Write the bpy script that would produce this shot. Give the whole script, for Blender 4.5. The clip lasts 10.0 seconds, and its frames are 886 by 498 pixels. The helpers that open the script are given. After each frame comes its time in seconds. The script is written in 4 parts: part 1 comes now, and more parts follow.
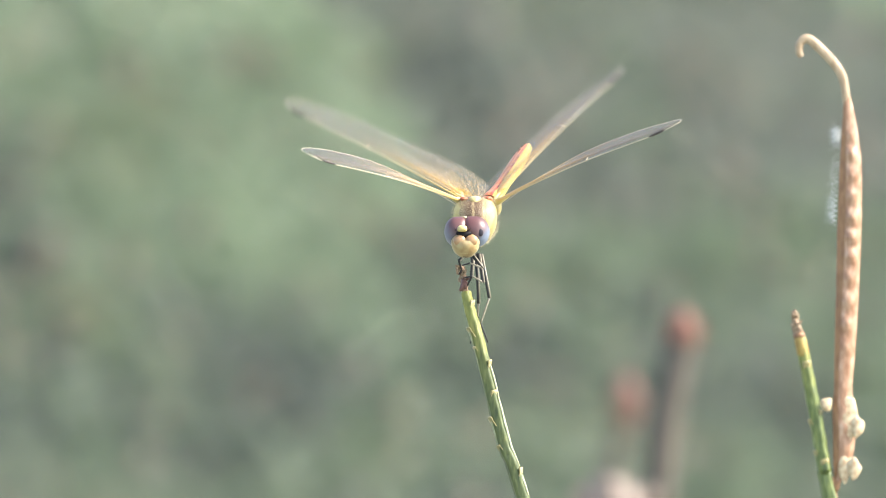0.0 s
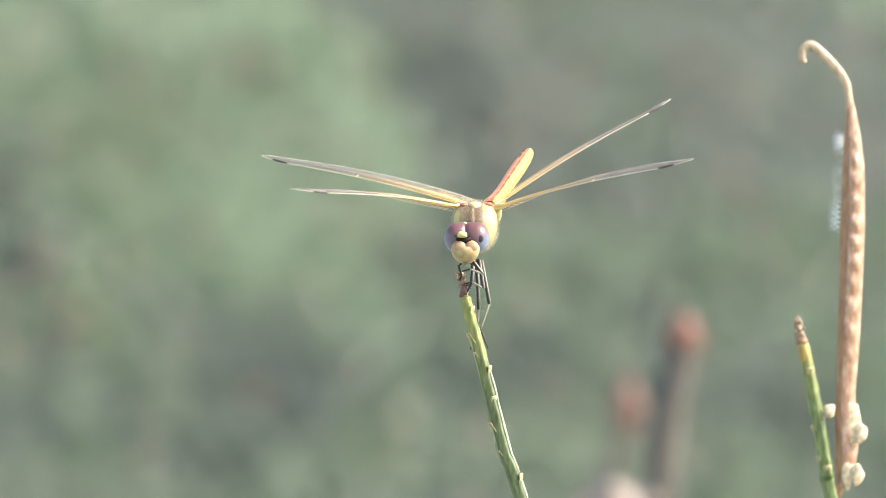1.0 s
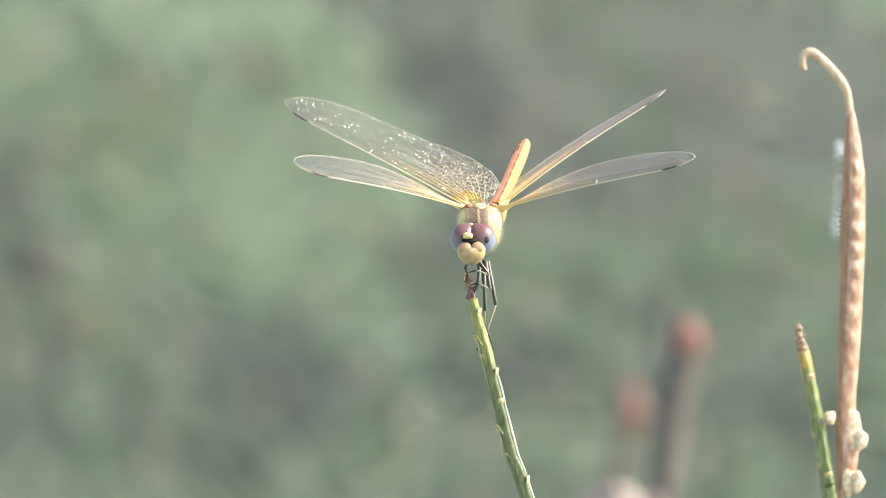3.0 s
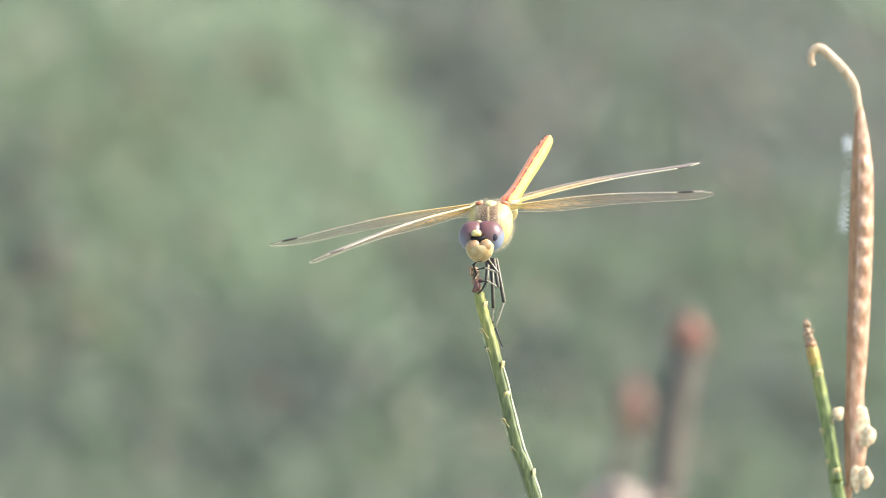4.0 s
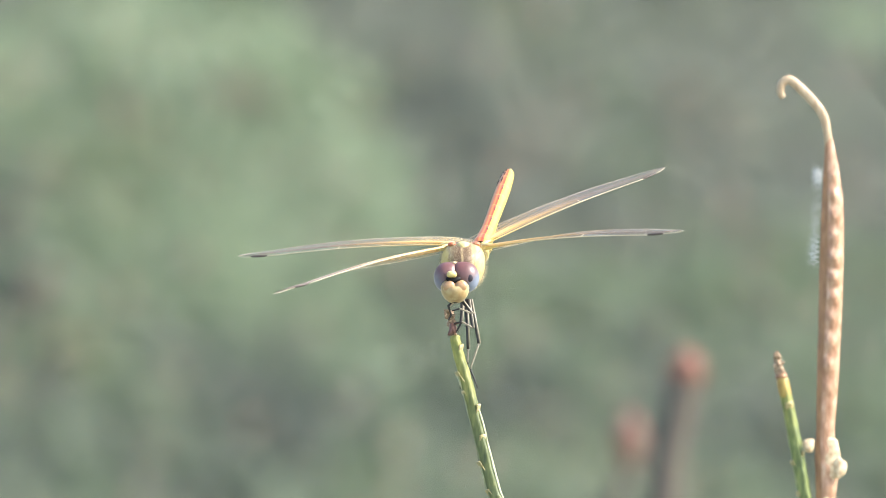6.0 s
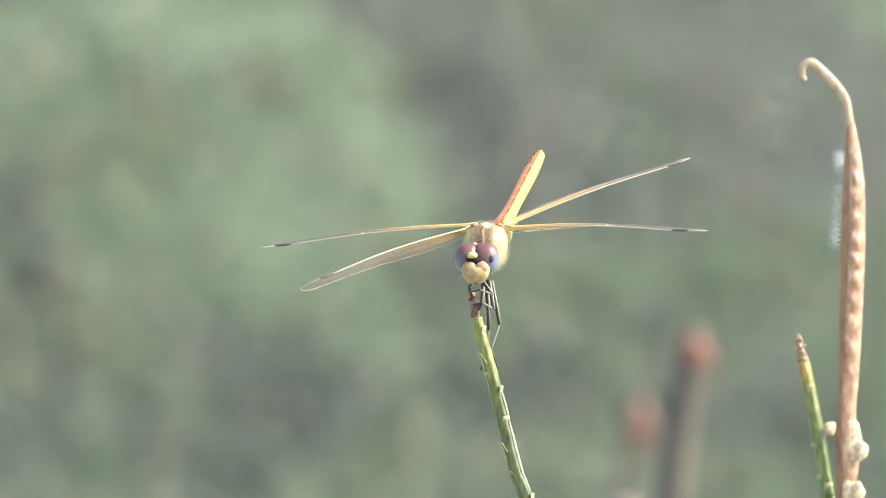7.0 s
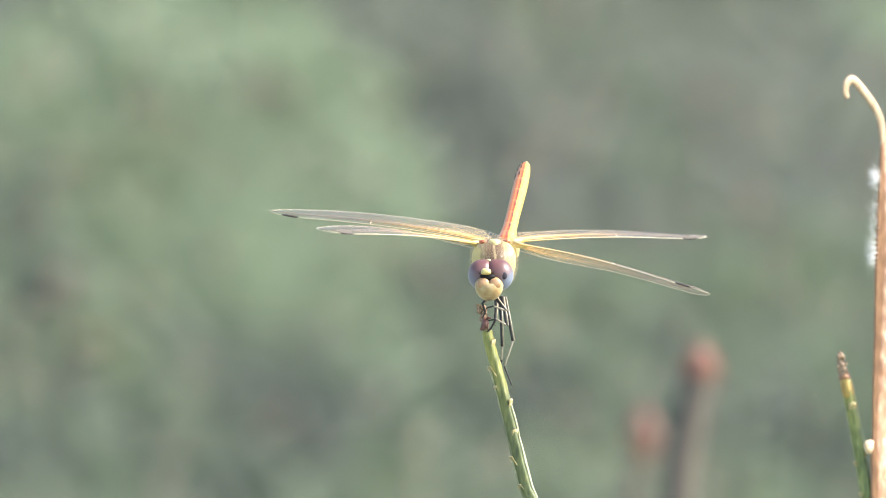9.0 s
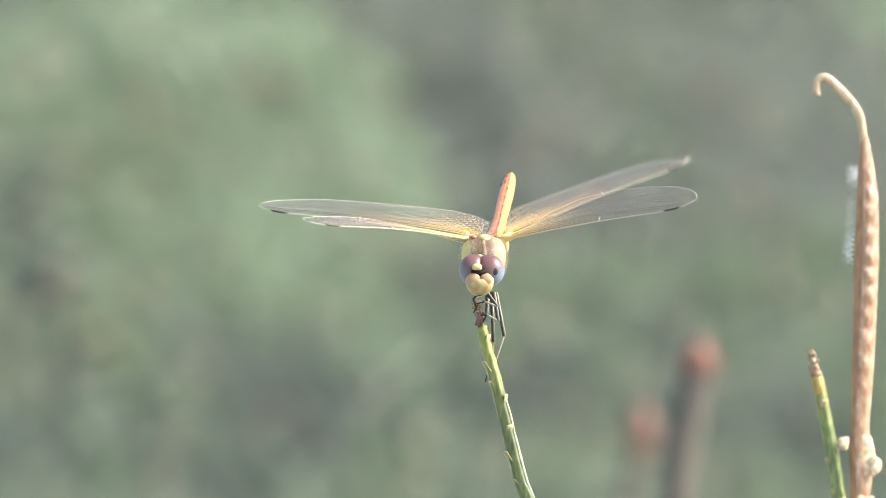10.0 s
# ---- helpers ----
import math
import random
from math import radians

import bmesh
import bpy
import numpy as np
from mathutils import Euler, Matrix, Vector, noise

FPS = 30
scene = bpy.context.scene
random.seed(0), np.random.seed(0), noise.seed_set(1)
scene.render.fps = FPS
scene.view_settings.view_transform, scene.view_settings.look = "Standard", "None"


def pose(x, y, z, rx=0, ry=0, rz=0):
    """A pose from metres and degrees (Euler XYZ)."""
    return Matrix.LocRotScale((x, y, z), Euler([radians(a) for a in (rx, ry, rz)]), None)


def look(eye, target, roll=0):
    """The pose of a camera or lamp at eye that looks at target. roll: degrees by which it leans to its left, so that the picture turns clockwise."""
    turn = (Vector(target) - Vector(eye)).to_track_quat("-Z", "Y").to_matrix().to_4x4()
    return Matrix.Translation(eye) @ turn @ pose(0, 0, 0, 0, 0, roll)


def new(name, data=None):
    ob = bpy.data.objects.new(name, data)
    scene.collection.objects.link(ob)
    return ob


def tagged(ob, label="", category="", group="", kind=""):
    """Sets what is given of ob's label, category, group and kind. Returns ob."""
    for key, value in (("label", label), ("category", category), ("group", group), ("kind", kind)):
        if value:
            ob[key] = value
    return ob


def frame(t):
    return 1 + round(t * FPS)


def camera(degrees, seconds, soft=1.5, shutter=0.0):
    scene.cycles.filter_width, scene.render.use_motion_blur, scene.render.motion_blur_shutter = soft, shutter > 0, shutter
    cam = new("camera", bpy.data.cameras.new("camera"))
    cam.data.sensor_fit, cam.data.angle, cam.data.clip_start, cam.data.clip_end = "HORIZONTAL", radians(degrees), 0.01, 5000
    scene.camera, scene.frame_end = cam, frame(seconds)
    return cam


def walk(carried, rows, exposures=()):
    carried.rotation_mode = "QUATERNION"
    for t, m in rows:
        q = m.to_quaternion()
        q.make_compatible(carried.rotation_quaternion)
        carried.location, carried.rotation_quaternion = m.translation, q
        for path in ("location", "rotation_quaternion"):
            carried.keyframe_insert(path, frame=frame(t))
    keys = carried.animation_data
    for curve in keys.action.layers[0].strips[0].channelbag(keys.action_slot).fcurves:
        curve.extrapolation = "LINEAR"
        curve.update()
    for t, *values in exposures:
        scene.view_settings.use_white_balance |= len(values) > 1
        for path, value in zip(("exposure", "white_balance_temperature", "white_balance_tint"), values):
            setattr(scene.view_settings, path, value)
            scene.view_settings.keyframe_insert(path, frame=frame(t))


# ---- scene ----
# ---- camera ----
D = 0.872                      # distance to the perch
EYE_Z = 1.1                    # height of the lens
U = 2 * D * math.tan(radians(4.0)) / 1568   # plan unit at the perch, 0.0778 mm
A = U / D                      # the angle of one unit

# time, sideways and downward drift of the distance, drift of the perch
DRIFT = [
    (0.0, 0, 0, 0, 0), (0.5, -2, 6, -1, 9), (1.0, 0, 7, 0, 10.5), (1.5, 0, 14, 8, 17),
    (2.0, 2, 17, 5, 21), (2.5, 6, 16, 6, 20), (4.0, 15, 8, 23, 10), (4.5, 3, 30, 5, 38),
    (5.0, -12, 58, -25, 76.5), (5.5, -14, 66, -29, 86), (7.0, 22, 37, 20, 46), (7.5, 34, 33, 29, 41.5),
    (8.0, 30, 42, 34, 53.5), (8.5, 30, 44, 38, 56.5), (9.0, 30, 55, 37, 70), (9.5, 34, 54, 44, 69),
    (10.0, 30, 46, 28, 61)]


def drift(t):
    ts = [r[0] for r in DRIFT]
    return [float(np.interp(t, ts, [r[k] for r in DRIFT])) for k in (1, 2, 3, 4)]


cam = camera(8.0, 10.0, soft=0.95, shutter=0.45)
cam.data.dof.use_dof = True
cam.data.dof.focus_distance = 0.879
cam.data.dof.aperture_fstop = 32
walk(cam, [(t, pose(0, 0, EYE_Z + (fy - by) * U, 90 + math.degrees(by * A), 0, math.degrees(bx * A)))
           for t, bx, by, fx, fy in DRIFT])

# ---- light ----
SUN_TO = Vector((0.84, -0.15, 0.77)).normalized()
world = bpy.data.worlds.new("sky")
scene.world = world
world.use_nodes = True
wn = world.node_tree.nodes
sky = wn.new("ShaderNodeTexSky")
sky.sky_type, sky.sun_disc = "NISHITA", False
sky.sun_elevation = math.asin(SUN_TO.z)
sky.sun_rotation = math.atan2(SUN_TO.x, SUN_TO.y)
sky.dust_density = 2.0
world.node_tree.links.new(sky.outputs[0], wn["Background"].inputs["Color"])
wn["Background"].inputs["Strength"].default_value = 0.21
sun = new("sun", bpy.data.lights.new("sun", "SUN"))
sun.data.energy, sun.data.angle, sun.data.color = 4.0, radians(0.55), (1.0, 0.96, 0.90)
sun.matrix_world = look((3, -2, 6), Vector((3, -2, 6)) - SUN_TO)
scene.view_settings.exposure = 1.785


# ---- materials ----
def material(name, base=(0.5, 0.5, 0.5), rough=0.5, metal=0.0, coat=0.0):
    m = bpy.data.materials.new(name)
    m.use_nodes = True
    b = m.node_tree.nodes["Principled BSDF"]
    b.inputs["Base Color"].default_value = (*base, 1)
    b.inputs["Roughness"].default_value = rough
    b.inputs["Metallic"].default_value = metal
    b.inputs["Coat Weight"].default_value = coat
    return m, m.node_tree, b


def ramp(tree, source, stops):
    r = tree.nodes.new("ShaderNodeValToRGB")
    tree.links.new(source, r.inputs[0])
    while len(r.color_ramp.elements) < len(stops):
        r.color_ramp.elements.new(0.5)
    for e, (p, c) in zip(r.color_ramp.elements, stops):
        e.position, e.color = p, (*c, 1)
    return r.outputs[0]


def noise_tex(tree, scale, detail=4.0, stretch=(1, 1, 1), coords="Object"):
    tc = tree.nodes.new("ShaderNodeTexCoord")
    mp = tree.nodes.new("ShaderNodeMapping")
    mp.inputs["Scale"].default_value = stretch
    n = tree.nodes.new("ShaderNodeTexNoise")
    n.inputs["Scale"].default_value, n.inputs["Detail"].default_value = scale, detail
    tree.links.new(tc.outputs[coords], mp.inputs[0])
    tree.links.new(mp.outputs[0], n.inputs["Vector"])
    return n.outputs[0]


def bump(tree, b, source, strength=0.3, distance=0.0001):
    n = tree.nodes.new("ShaderNodeBump")
    n.inputs["Strength"].default_value, n.inputs["Distance"].default_value = strength, distance
    tree.links.new(source, n.inputs["Height"])
    tree.links.new(n.outputs[0], b.inputs["Normal"])


def grainy(name, stops, scale, rough=0.6, stretch=(1, 1, 1), relief=0.4, depth=0.0001, coat=0.0, sss=0.0):
    """A surface whose colour wanders between stops, with relief of the same grain."""
    m, t, b = material(name, rough=rough, coat=coat)
    n = noise_tex(t, scale * 3.5, 6.0, stretch)
    t.links.new(ramp(t, n, stops), b.inputs["Base Color"])
    fine = noise_tex(t, scale * 9, 3.0, stretch)
    bump(t, b, fine, relief, depth)
    if sss:
        b.inputs["Subsurface Weight"].default_value = sss
        b.inputs["Subsurface Radius"].default_value = (0.0006, 0.0004, 0.0002)
    return m


def leafy(name, stops, rough=0.55, glow=0.35):
    """Thin leaves: each one its own shade, light passing through."""
    m, t, b = material(name, rough=rough)
    geo = t.nodes.new("ShaderNodeNewGeometry")
    col = ramp(t, geo.outputs["Random Per Island"], stops)
    t.links.new(col, b.inputs["Base Color"])
    tr = t.nodes.new("ShaderNodeBsdfTranslucent")
    t.links.new(col, tr.inputs[0])
    mix = t.nodes.new("ShaderNodeMixShader")
    mix.inputs[0].default_value = glow
    t.links.new(b.outputs[0], mix.inputs[1])
    t.links.new(tr.outputs[0], mix.inputs[2])
    t.links.new(mix.outputs[0], t.nodes["Material Output"].inputs[0])
    return m


def stem_material(name, low, high, pale=1.0):
    """Green bark with pale grain, yellower towards the young end."""
    m, t, b = material(name, rough=0.5)
    n = noise_tex(t, 1800, 6.0, (1, 1, 0.22))
    old = ramp(t, n, [(p, tuple(c * pale for c in rgb)) for p, rgb in
                      [(0.30, (0.020, 0.031, 0.006)), (0.45, (0.042, 0.056, 0.011)), (0.62, (0.072, 0.086, 0.020)), (0.80, (0.17, 0.17, 0.06))]])
    young = ramp(t, n, [(0.30, (0.075, 0.085, 0.014)), (0.48, (0.145, 0.150, 0.027)), (0.7, (0.23, 0.21, 0.05))])
    tc = t.nodes.new("ShaderNodeTexCoord")
    sep = t.nodes.new("ShaderNodeSeparateXYZ")
    t.links.new(tc.outputs["Object"], sep.inputs[0])
    mr = t.nodes.new("ShaderNodeMapRange")
    mr.inputs["From Min"].default_value, mr.inputs["From Max"].default_value = low, high
    t.links.new(sep.outputs["Z"], mr.inputs[0])
    mix = t.nodes.new("ShaderNodeMixRGB")
    t.links.new(mr.outputs[0], mix.inputs[0])
    t.links.new(old, mix.inputs[1])
    t.links.new(young, mix.inputs[2])
    t.links.new(mix.outputs[0], b.inputs["Base Color"])
    bump(t, b, noise_tex(t, 4700, 3.0, (1, 1, 0.22)), 0.6)
    return m


M_STEM, M_SHOOT = stem_material("green_stem", 1.0805, 1.0915), stem_material("fresh_green_stem", 1.0775, 1.0875, 1.6)
M_DRYTIP = grainy("withered_tip", [(0.3, (0.060, 0.030, 0.016)), (0.5, (0.19, 0.118, 0.062)), (0.72, (0.40, 0.30, 0.19))], 900, 0.7, relief=0.8)
M_BRACT = grainy("dark_red_bract", [(0.3, (0.045, 0.016, 0.010)), (0.7, (0.13, 0.050, 0.030))], 800, 0.6)
M_OCHRE = grainy("ochre_rind", [(0.3, (0.20, 0.115, 0.020)), (0.7, (0.30, 0.21, 0.045))], 500, 0.55, (1, 1, 0.3))
M_SCALE = grainy("leaf_scar", [(0.3, (0.13, 0.12, 0.035)), (0.5, (0.22, 0.18, 0.07)), (0.72, (0.36, 0.28, 0.15))], 500, 0.6)
M_RIB = grainy("pale_rib", [(0.3, (0.16, 0.17, 0.075)), (0.7, (0.32, 0.32, 0.20))], 700, 0.5, (1, 1, 0.3))
M_POD = grainy("pod_husk", [(0.28, (0.168, 0.077, 0.035)), (0.45, (0.242, 0.126, 0.067)), (0.60, (0.322, 0.195, 0.117)), (0.76, (0.425, 0.290, 0.190))],
               330, 0.5, (1, 1, 0.4), 0.7)
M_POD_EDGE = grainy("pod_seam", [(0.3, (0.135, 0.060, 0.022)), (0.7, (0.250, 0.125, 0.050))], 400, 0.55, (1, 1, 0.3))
M_BEAK = grainy("pod_beak", [(0.3, (0.20, 0.130, 0.068)), (0.5, (0.27, 0.190, 0.108)), (0.72, (0.35, 0.265, 0.165))], 420, 0.55, (1, 1, 0.35), 0.6)
M_CALYX = grainy("papery_calyx", [(0.3, (0.260, 0.158, 0.076)), (0.5, (0.416, 0.310, 0.182)), (0.72, (0.50, 0.41, 0.265))], 420, 0.7, relief=0.35)
M_FUZZ, _t, _b = material("white_fuzz", (0.60, 0.60, 0.58), 0.6)
M_BUD = grainy("red_bud", [(0.3, (0.086, 0.027, 0.012)), (0.7, (0.135, 0.045, 0.021))], 500, 0.6)
M_BUD_FADED = grainy("faded_bud", [(0.3, (0.089, 0.034, 0.020)), (0.7, (0.131, 0.055, 0.033))], 500, 0.6)
M_STALK = grainy("grey_brown_stalk", [(0.3, (0.042, 0.033, 0.023)), (0.7, (0.060, 0.048, 0.034))], 400, 0.8, (1, 1, 0.2))
M_PALEHEAD = grainy("pale_head", [(0.3, (0.11, 0.080, 0.058)), (0.7, (0.17, 0.13, 0.10))], 500, 0.7)

# insect
M_FACE = grainy("yellow_face", [(0.32, (0.20, 0.122, 0.044)), (0.5, (0.26, 0.186, 0.078)), (0.75, (0.31, 0.255, 0.13))], 190, 0.38, relief=0.15, sss=0.15)
M_VERTEX = grainy("lemon_vertex", [(0.3, (0.37, 0.28, 0.085)), (0.7, (0.43, 0.35, 0.15))], 500, 0.4, relief=0.1)
M_BLACK, _t, _b = material("black_chitin", (0.006, 0.005, 0.005), 0.7)
_b.inputs["Specular IOR Level"].default_value = 0.15
M_PUPIL, _t, _b = material("dark_eye_spot", (0.012, 0.008, 0.014), 0.8)
M_LEG = grainy("leg_chitin", [(0.35, (0.006, 0.005, 0.004)), (0.7, (0.016, 0.013, 0.010))], 900, 0.62, relief=0.2)
M_LEGPALE = grainy("pale_leg_stripe", [(0.3, (0.170, 0.142, 0.094)), (0.7, (0.270, 0.236, 0.168))], 900, 0.4, relief=0.2)
M_THORAX = grainy("tan_thorax", [(0.3, (0.115, 0.066, 0.022)), (0.5, (0.185, 0.120, 0.045)), (0.7, (0.27, 0.195, 0.085))], 220, 0.6, relief=0.25)
M_CREAM = grainy("cream_collar", [(0.3, (0.24, 0.165, 0.07)), (0.7, (0.31, 0.245, 0.13))], 500, 0.5, relief=0.2)
M_FUR, _t, _b = material("pale_hair", (0.48, 0.40, 0.25), 0.5)
M_SCLERITE = grainy("red_hinge", [(0.3, (0.24, 0.040, 0.010)), (0.7, (0.32, 0.095, 0.020))], 700, 0.45, relief=0.2)
M_STIGMA = grainy("dark_stigma", [(0.3, (0.022, 0.015, 0.010)), (0.7, (0.050, 0.034, 0.022))], 700, 0.6, relief=0.1)
M_VEIN_P, _t, _b = material("pale_vein", (0.42, 0.36, 0.25), 0.38)


def vein_material(name, near, far, start=0.006, stop=0.017):
    """Vein colour that changes from the wing root outwards."""
    m, t, b = material(name, rough=0.4)
    tc = t.nodes.new("ShaderNodeTexCoord")
    sep = t.nodes.new("ShaderNodeSeparateXYZ")
    t.links.new(tc.outputs["Object"], sep.inputs[0])
    ab = t.nodes.new("ShaderNodeMath")
    ab.operation = "ABSOLUTE"
    t.links.new(sep.outputs["X"], ab.inputs[0])
    wob = t.nodes.new("ShaderNodeMath")
    wob.operation = "MULTIPLY_ADD"
    t.links.new(noise_tex(t, 500, 3), wob.inputs[0])
    wob.inputs[1].default_value = 0.006
    t.links.new(ab.outputs[0], wob.inputs[2])
    mr = t.nodes.new("ShaderNodeMapRange")
    mr.inputs["From Min"].default_value, mr.inputs["From Max"].default_value = start, stop
    t.links.new(wob.outputs[0], mr.inputs[0])
    t.links.new(ramp(t, mr.outputs[0], [(0.0, near), (1.0, far)]), b.inputs["Base Color"])
    return m


M_VEIN = vein_material("amber_to_brown_vein", (0.40, 0.245, 0.085), (0.14, 0.100, 0.072), 0.008, 0.022)
M_COSTA = vein_material("yellow_costa", (0.40, 0.26, 0.070), (0.38, 0.32, 0.21), 0.005, 0.020)
M_NET = vein_material("pale_to_brown_net", (0.38, 0.285, 0.13), (0.16, 0.125, 0.098), 0.005, 0.014)


def eye_material(name, side, cool):
    """Maroon above and towards the face, grey-blue below and on the outer side."""
    m, t, b = material(name, rough=0.42, coat=0.03)
    b.inputs["Specular IOR Level"].default_value = 0.4
    tc = t.nodes.new("ShaderNodeTexCoord")
    sep = t.nodes.new("ShaderNodeSeparateXYZ")
    t.links.new(tc.outputs["Object"], sep.inputs[0])
    mx = t.nodes.new("ShaderNodeMath")
    mx.operation = "MULTIPLY_ADD"
    t.links.new(sep.outputs["X"], mx.inputs[0])
    mx.inputs[1].default_value = -1.0 * side
    t.links.new(sep.outputs["Z"], mx.inputs[2])
    mr = t.nodes.new("ShaderNodeMapRange")
    mr.inputs["From Min"].default_value, mr.inputs["From Max"].default_value = -0.0025, 0.0022
    t.links.new(mx.outputs[0], mr.inputs[0])
    col = ramp(t, mr.outputs[0], [(0.0, cool), (0.17, tuple(c * 0.8 for c in cool)), (0.34, (0.090, 0.062, 0.066)), (0.50, (0.080, 0.038, 0.034)), (1.0, (0.086, 0.032, 0.026))])
    t.links.new(col, b.inputs["Base Color"])
    v = t.nodes.new("ShaderNodeTexVoronoi")
    v.inputs["Scale"].default_value = 14000
    t.links.new(tc.outputs["Object"], v.inputs["Vector"])
    bump(t, b, v.outputs["Distance"], 0.12, 0.00002)
    return m


def abdomen_material():
    """Yellow, with a red back between two darker lines; pattern by the angle round the local y axis."""
    m, t, b = material("banded_abdomen", rough=0.42)
    tc = t.nodes.new("ShaderNodeTexCoord")
    sep = t.nodes.new("ShaderNodeSeparateXYZ")
    t.links.new(tc.outputs["Object"], sep.inputs[0])
    at = t.nodes.new("ShaderNodeMath")
    at.operation = "ARCTAN2"
    t.links.new(sep.outputs["X"], at.inputs[0])
    t.links.new(sep.outputs["Z"], at.inputs[1])
    ab = t.nodes.new("ShaderNodeMath")
    ab.operation = "ABSOLUTE"
    t.links.new(at.outputs[0], ab.inputs[0])
    wob = t.nodes.new("ShaderNodeMath")
    wob.operation = "MULTIPLY_ADD"
    t.links.new(noise_tex(t, 600, 3), wob.inputs[0])
    wob.inputs[1].default_value = 0.25
    t.links.new(ab.outputs[0], wob.inputs[2])
    dv = t.nodes.new("ShaderNodeMath")
    dv.operation = "DIVIDE"
    t.links.new(wob.outputs[0], dv.inputs[0])
    dv.inputs[1].default_value = math.pi
    b.inputs["Specular IOR Level"].default_value = 0.3
    red, deep, yellow = (0.27, 0.052, 0.018), (0.19, 0.024, 0.010), (0.36, 0.262, 0.034)
    col = ramp(t, dv.outputs[0], [(0.0, red), (0.09, (0.33, 0.150, 0.045)), (0.17, red), (0.23, (0.33, 0.135, 0.040)), (0.31, deep), (0.355, red), (0.40, yellow), (1.0, (0.36, 0.270, 0.052))])
    t.links.new(col, b.inputs["Base Color"])
    bump(t, b, noise_tex(t, 2500, 3), 0.2, 0.00005)
    b.inputs["Subsurface Weight"].default_value = 0.1
    b.inputs["Subsurface Radius"].default_value = (0.0006, 0.0004, 0.0002)
    return m


def membrane_material(name, gloss):
    """Clear film: mostly transparent, with a sheen painted in as pale streaks along the span; each little cell is
    tilted its own way, so that some of them glint.
    """
    m, t, b = material(name, (0.78, 0.74, 0.72), 0.3)
    tc = t.nodes.new("ShaderNodeTexCoord")
    v = t.nodes.new("ShaderNodeTexVoronoi")
    v.inputs["Scale"].default_value = 5000
    t.links.new(tc.outputs["Object"], v.inputs["Vector"])
    off = t.nodes.new("ShaderNodeVectorMath")
    off.operation = "MULTIPLY_ADD"
    t.links.new(v.outputs["Color"], off.inputs[0])
    off.inputs[1].default_value = (0.74, 0.74, 0.74)
    off.inputs[2].default_value = (-0.37, -0.37, -0.37)
    geo = t.nodes.new("ShaderNodeNewGeometry")
    add = t.nodes.new("ShaderNodeVectorMath")
    t.links.new(geo.outputs["Normal"], add.inputs[0])
    t.links.new(off.outputs[0], add.inputs[1])
    nz = t.nodes.new("ShaderNodeVectorMath")
    nz.operation = "NORMALIZE"
    t.links.new(add.outputs[0], nz.inputs[0])
    gl = t.nodes.new("ShaderNodeBsdfGlossy")
    gl.inputs["Roughness"].default_value = 0.29
    gl.inputs["Color"].default_value = (0.86, 0.76, 0.69, 1)
    t.links.new(nz.outputs[0], gl.inputs["Normal"])
    tr = t.nodes.new("ShaderNodeBsdfTransparent")
    tr.inputs[0].default_value = (0.92, 0.897, 0.887, 1)
    # streaks of pale diffuse colour imitate sheen on the film
    sheen_streaks = ramp(t, noise_tex(t, 900, 5.0, (0.12, 1, 1)), [(0.42, (0.004,) * 3), (0.60, (0.014,) * 3), (0.72, (0.06,) * 3)])
    m1 = t.nodes.new("ShaderNodeMixShader")
    t.links.new(sheen_streaks, m1.inputs[0])
    t.links.new(tr.outputs[0], m1.inputs[1])
    t.links.new(b.outputs[0], m1.inputs[2])
    m2 = t.nodes.new("ShaderNodeMixShader")
    lw = t.nodes.new("ShaderNodeLayerWeight")
    lw.inputs["Blend"].default_value = 0.5
    pw = t.nodes.new("ShaderNodeMath")
    pw.operation = "POWER"
    t.links.new(lw.outputs["Facing"], pw.inputs[0])
    pw.inputs[1].default_value = 4.0
    ma = t.nodes.new("ShaderNodeMath")
    ma.operation = "MULTIPLY_ADD"
    t.links.new(pw.outputs[0], ma.inputs[0])
    ma.inputs[1].default_value = 0.20
    ma.inputs[2].default_value = gloss
    t.links.new(ma.outputs[0], m2.inputs[0])
    t.links.new(m1.outputs[0], m2.inputs[1])
    t.links.new(gl.outputs[0], m2.inputs[2])
    t.links.new(m2.outputs[0], t.nodes["Material Output"].inputs[0])
    return m


def amber_material():
    m, t, b = material("amber_film", (0.60, 0.38, 0.08), 0.3)
    tr = t.nodes.new("ShaderNodeBsdfTransparent")
    tr.inputs[0].default_value = (0.98, 0.88, 0.58, 1)
    mix = t.nodes.new("ShaderNodeMixShader")
    mix.inputs[0].default_value = 0.06
    t.links.new(tr.outputs[0], mix.inputs[1])
    t.links.new(b.outputs[0], mix.inputs[2])
    t.links.new(mix.outputs[0], t.nodes["Material Output"].inputs[0])
    return m


M_RIM = grainy("pale_ring_rim", [(0.3, (0.30, 0.17, 0.055)), (0.7, (0.36, 0.25, 0.09))], 600, 0.45, relief=0.15)
M_TAN = grainy("tan_brow", [(0.3, (0.22, 0.115, 0.048)), (0.7, (0.29, 0.17, 0.075))], 420, 0.4, relief=0.15)


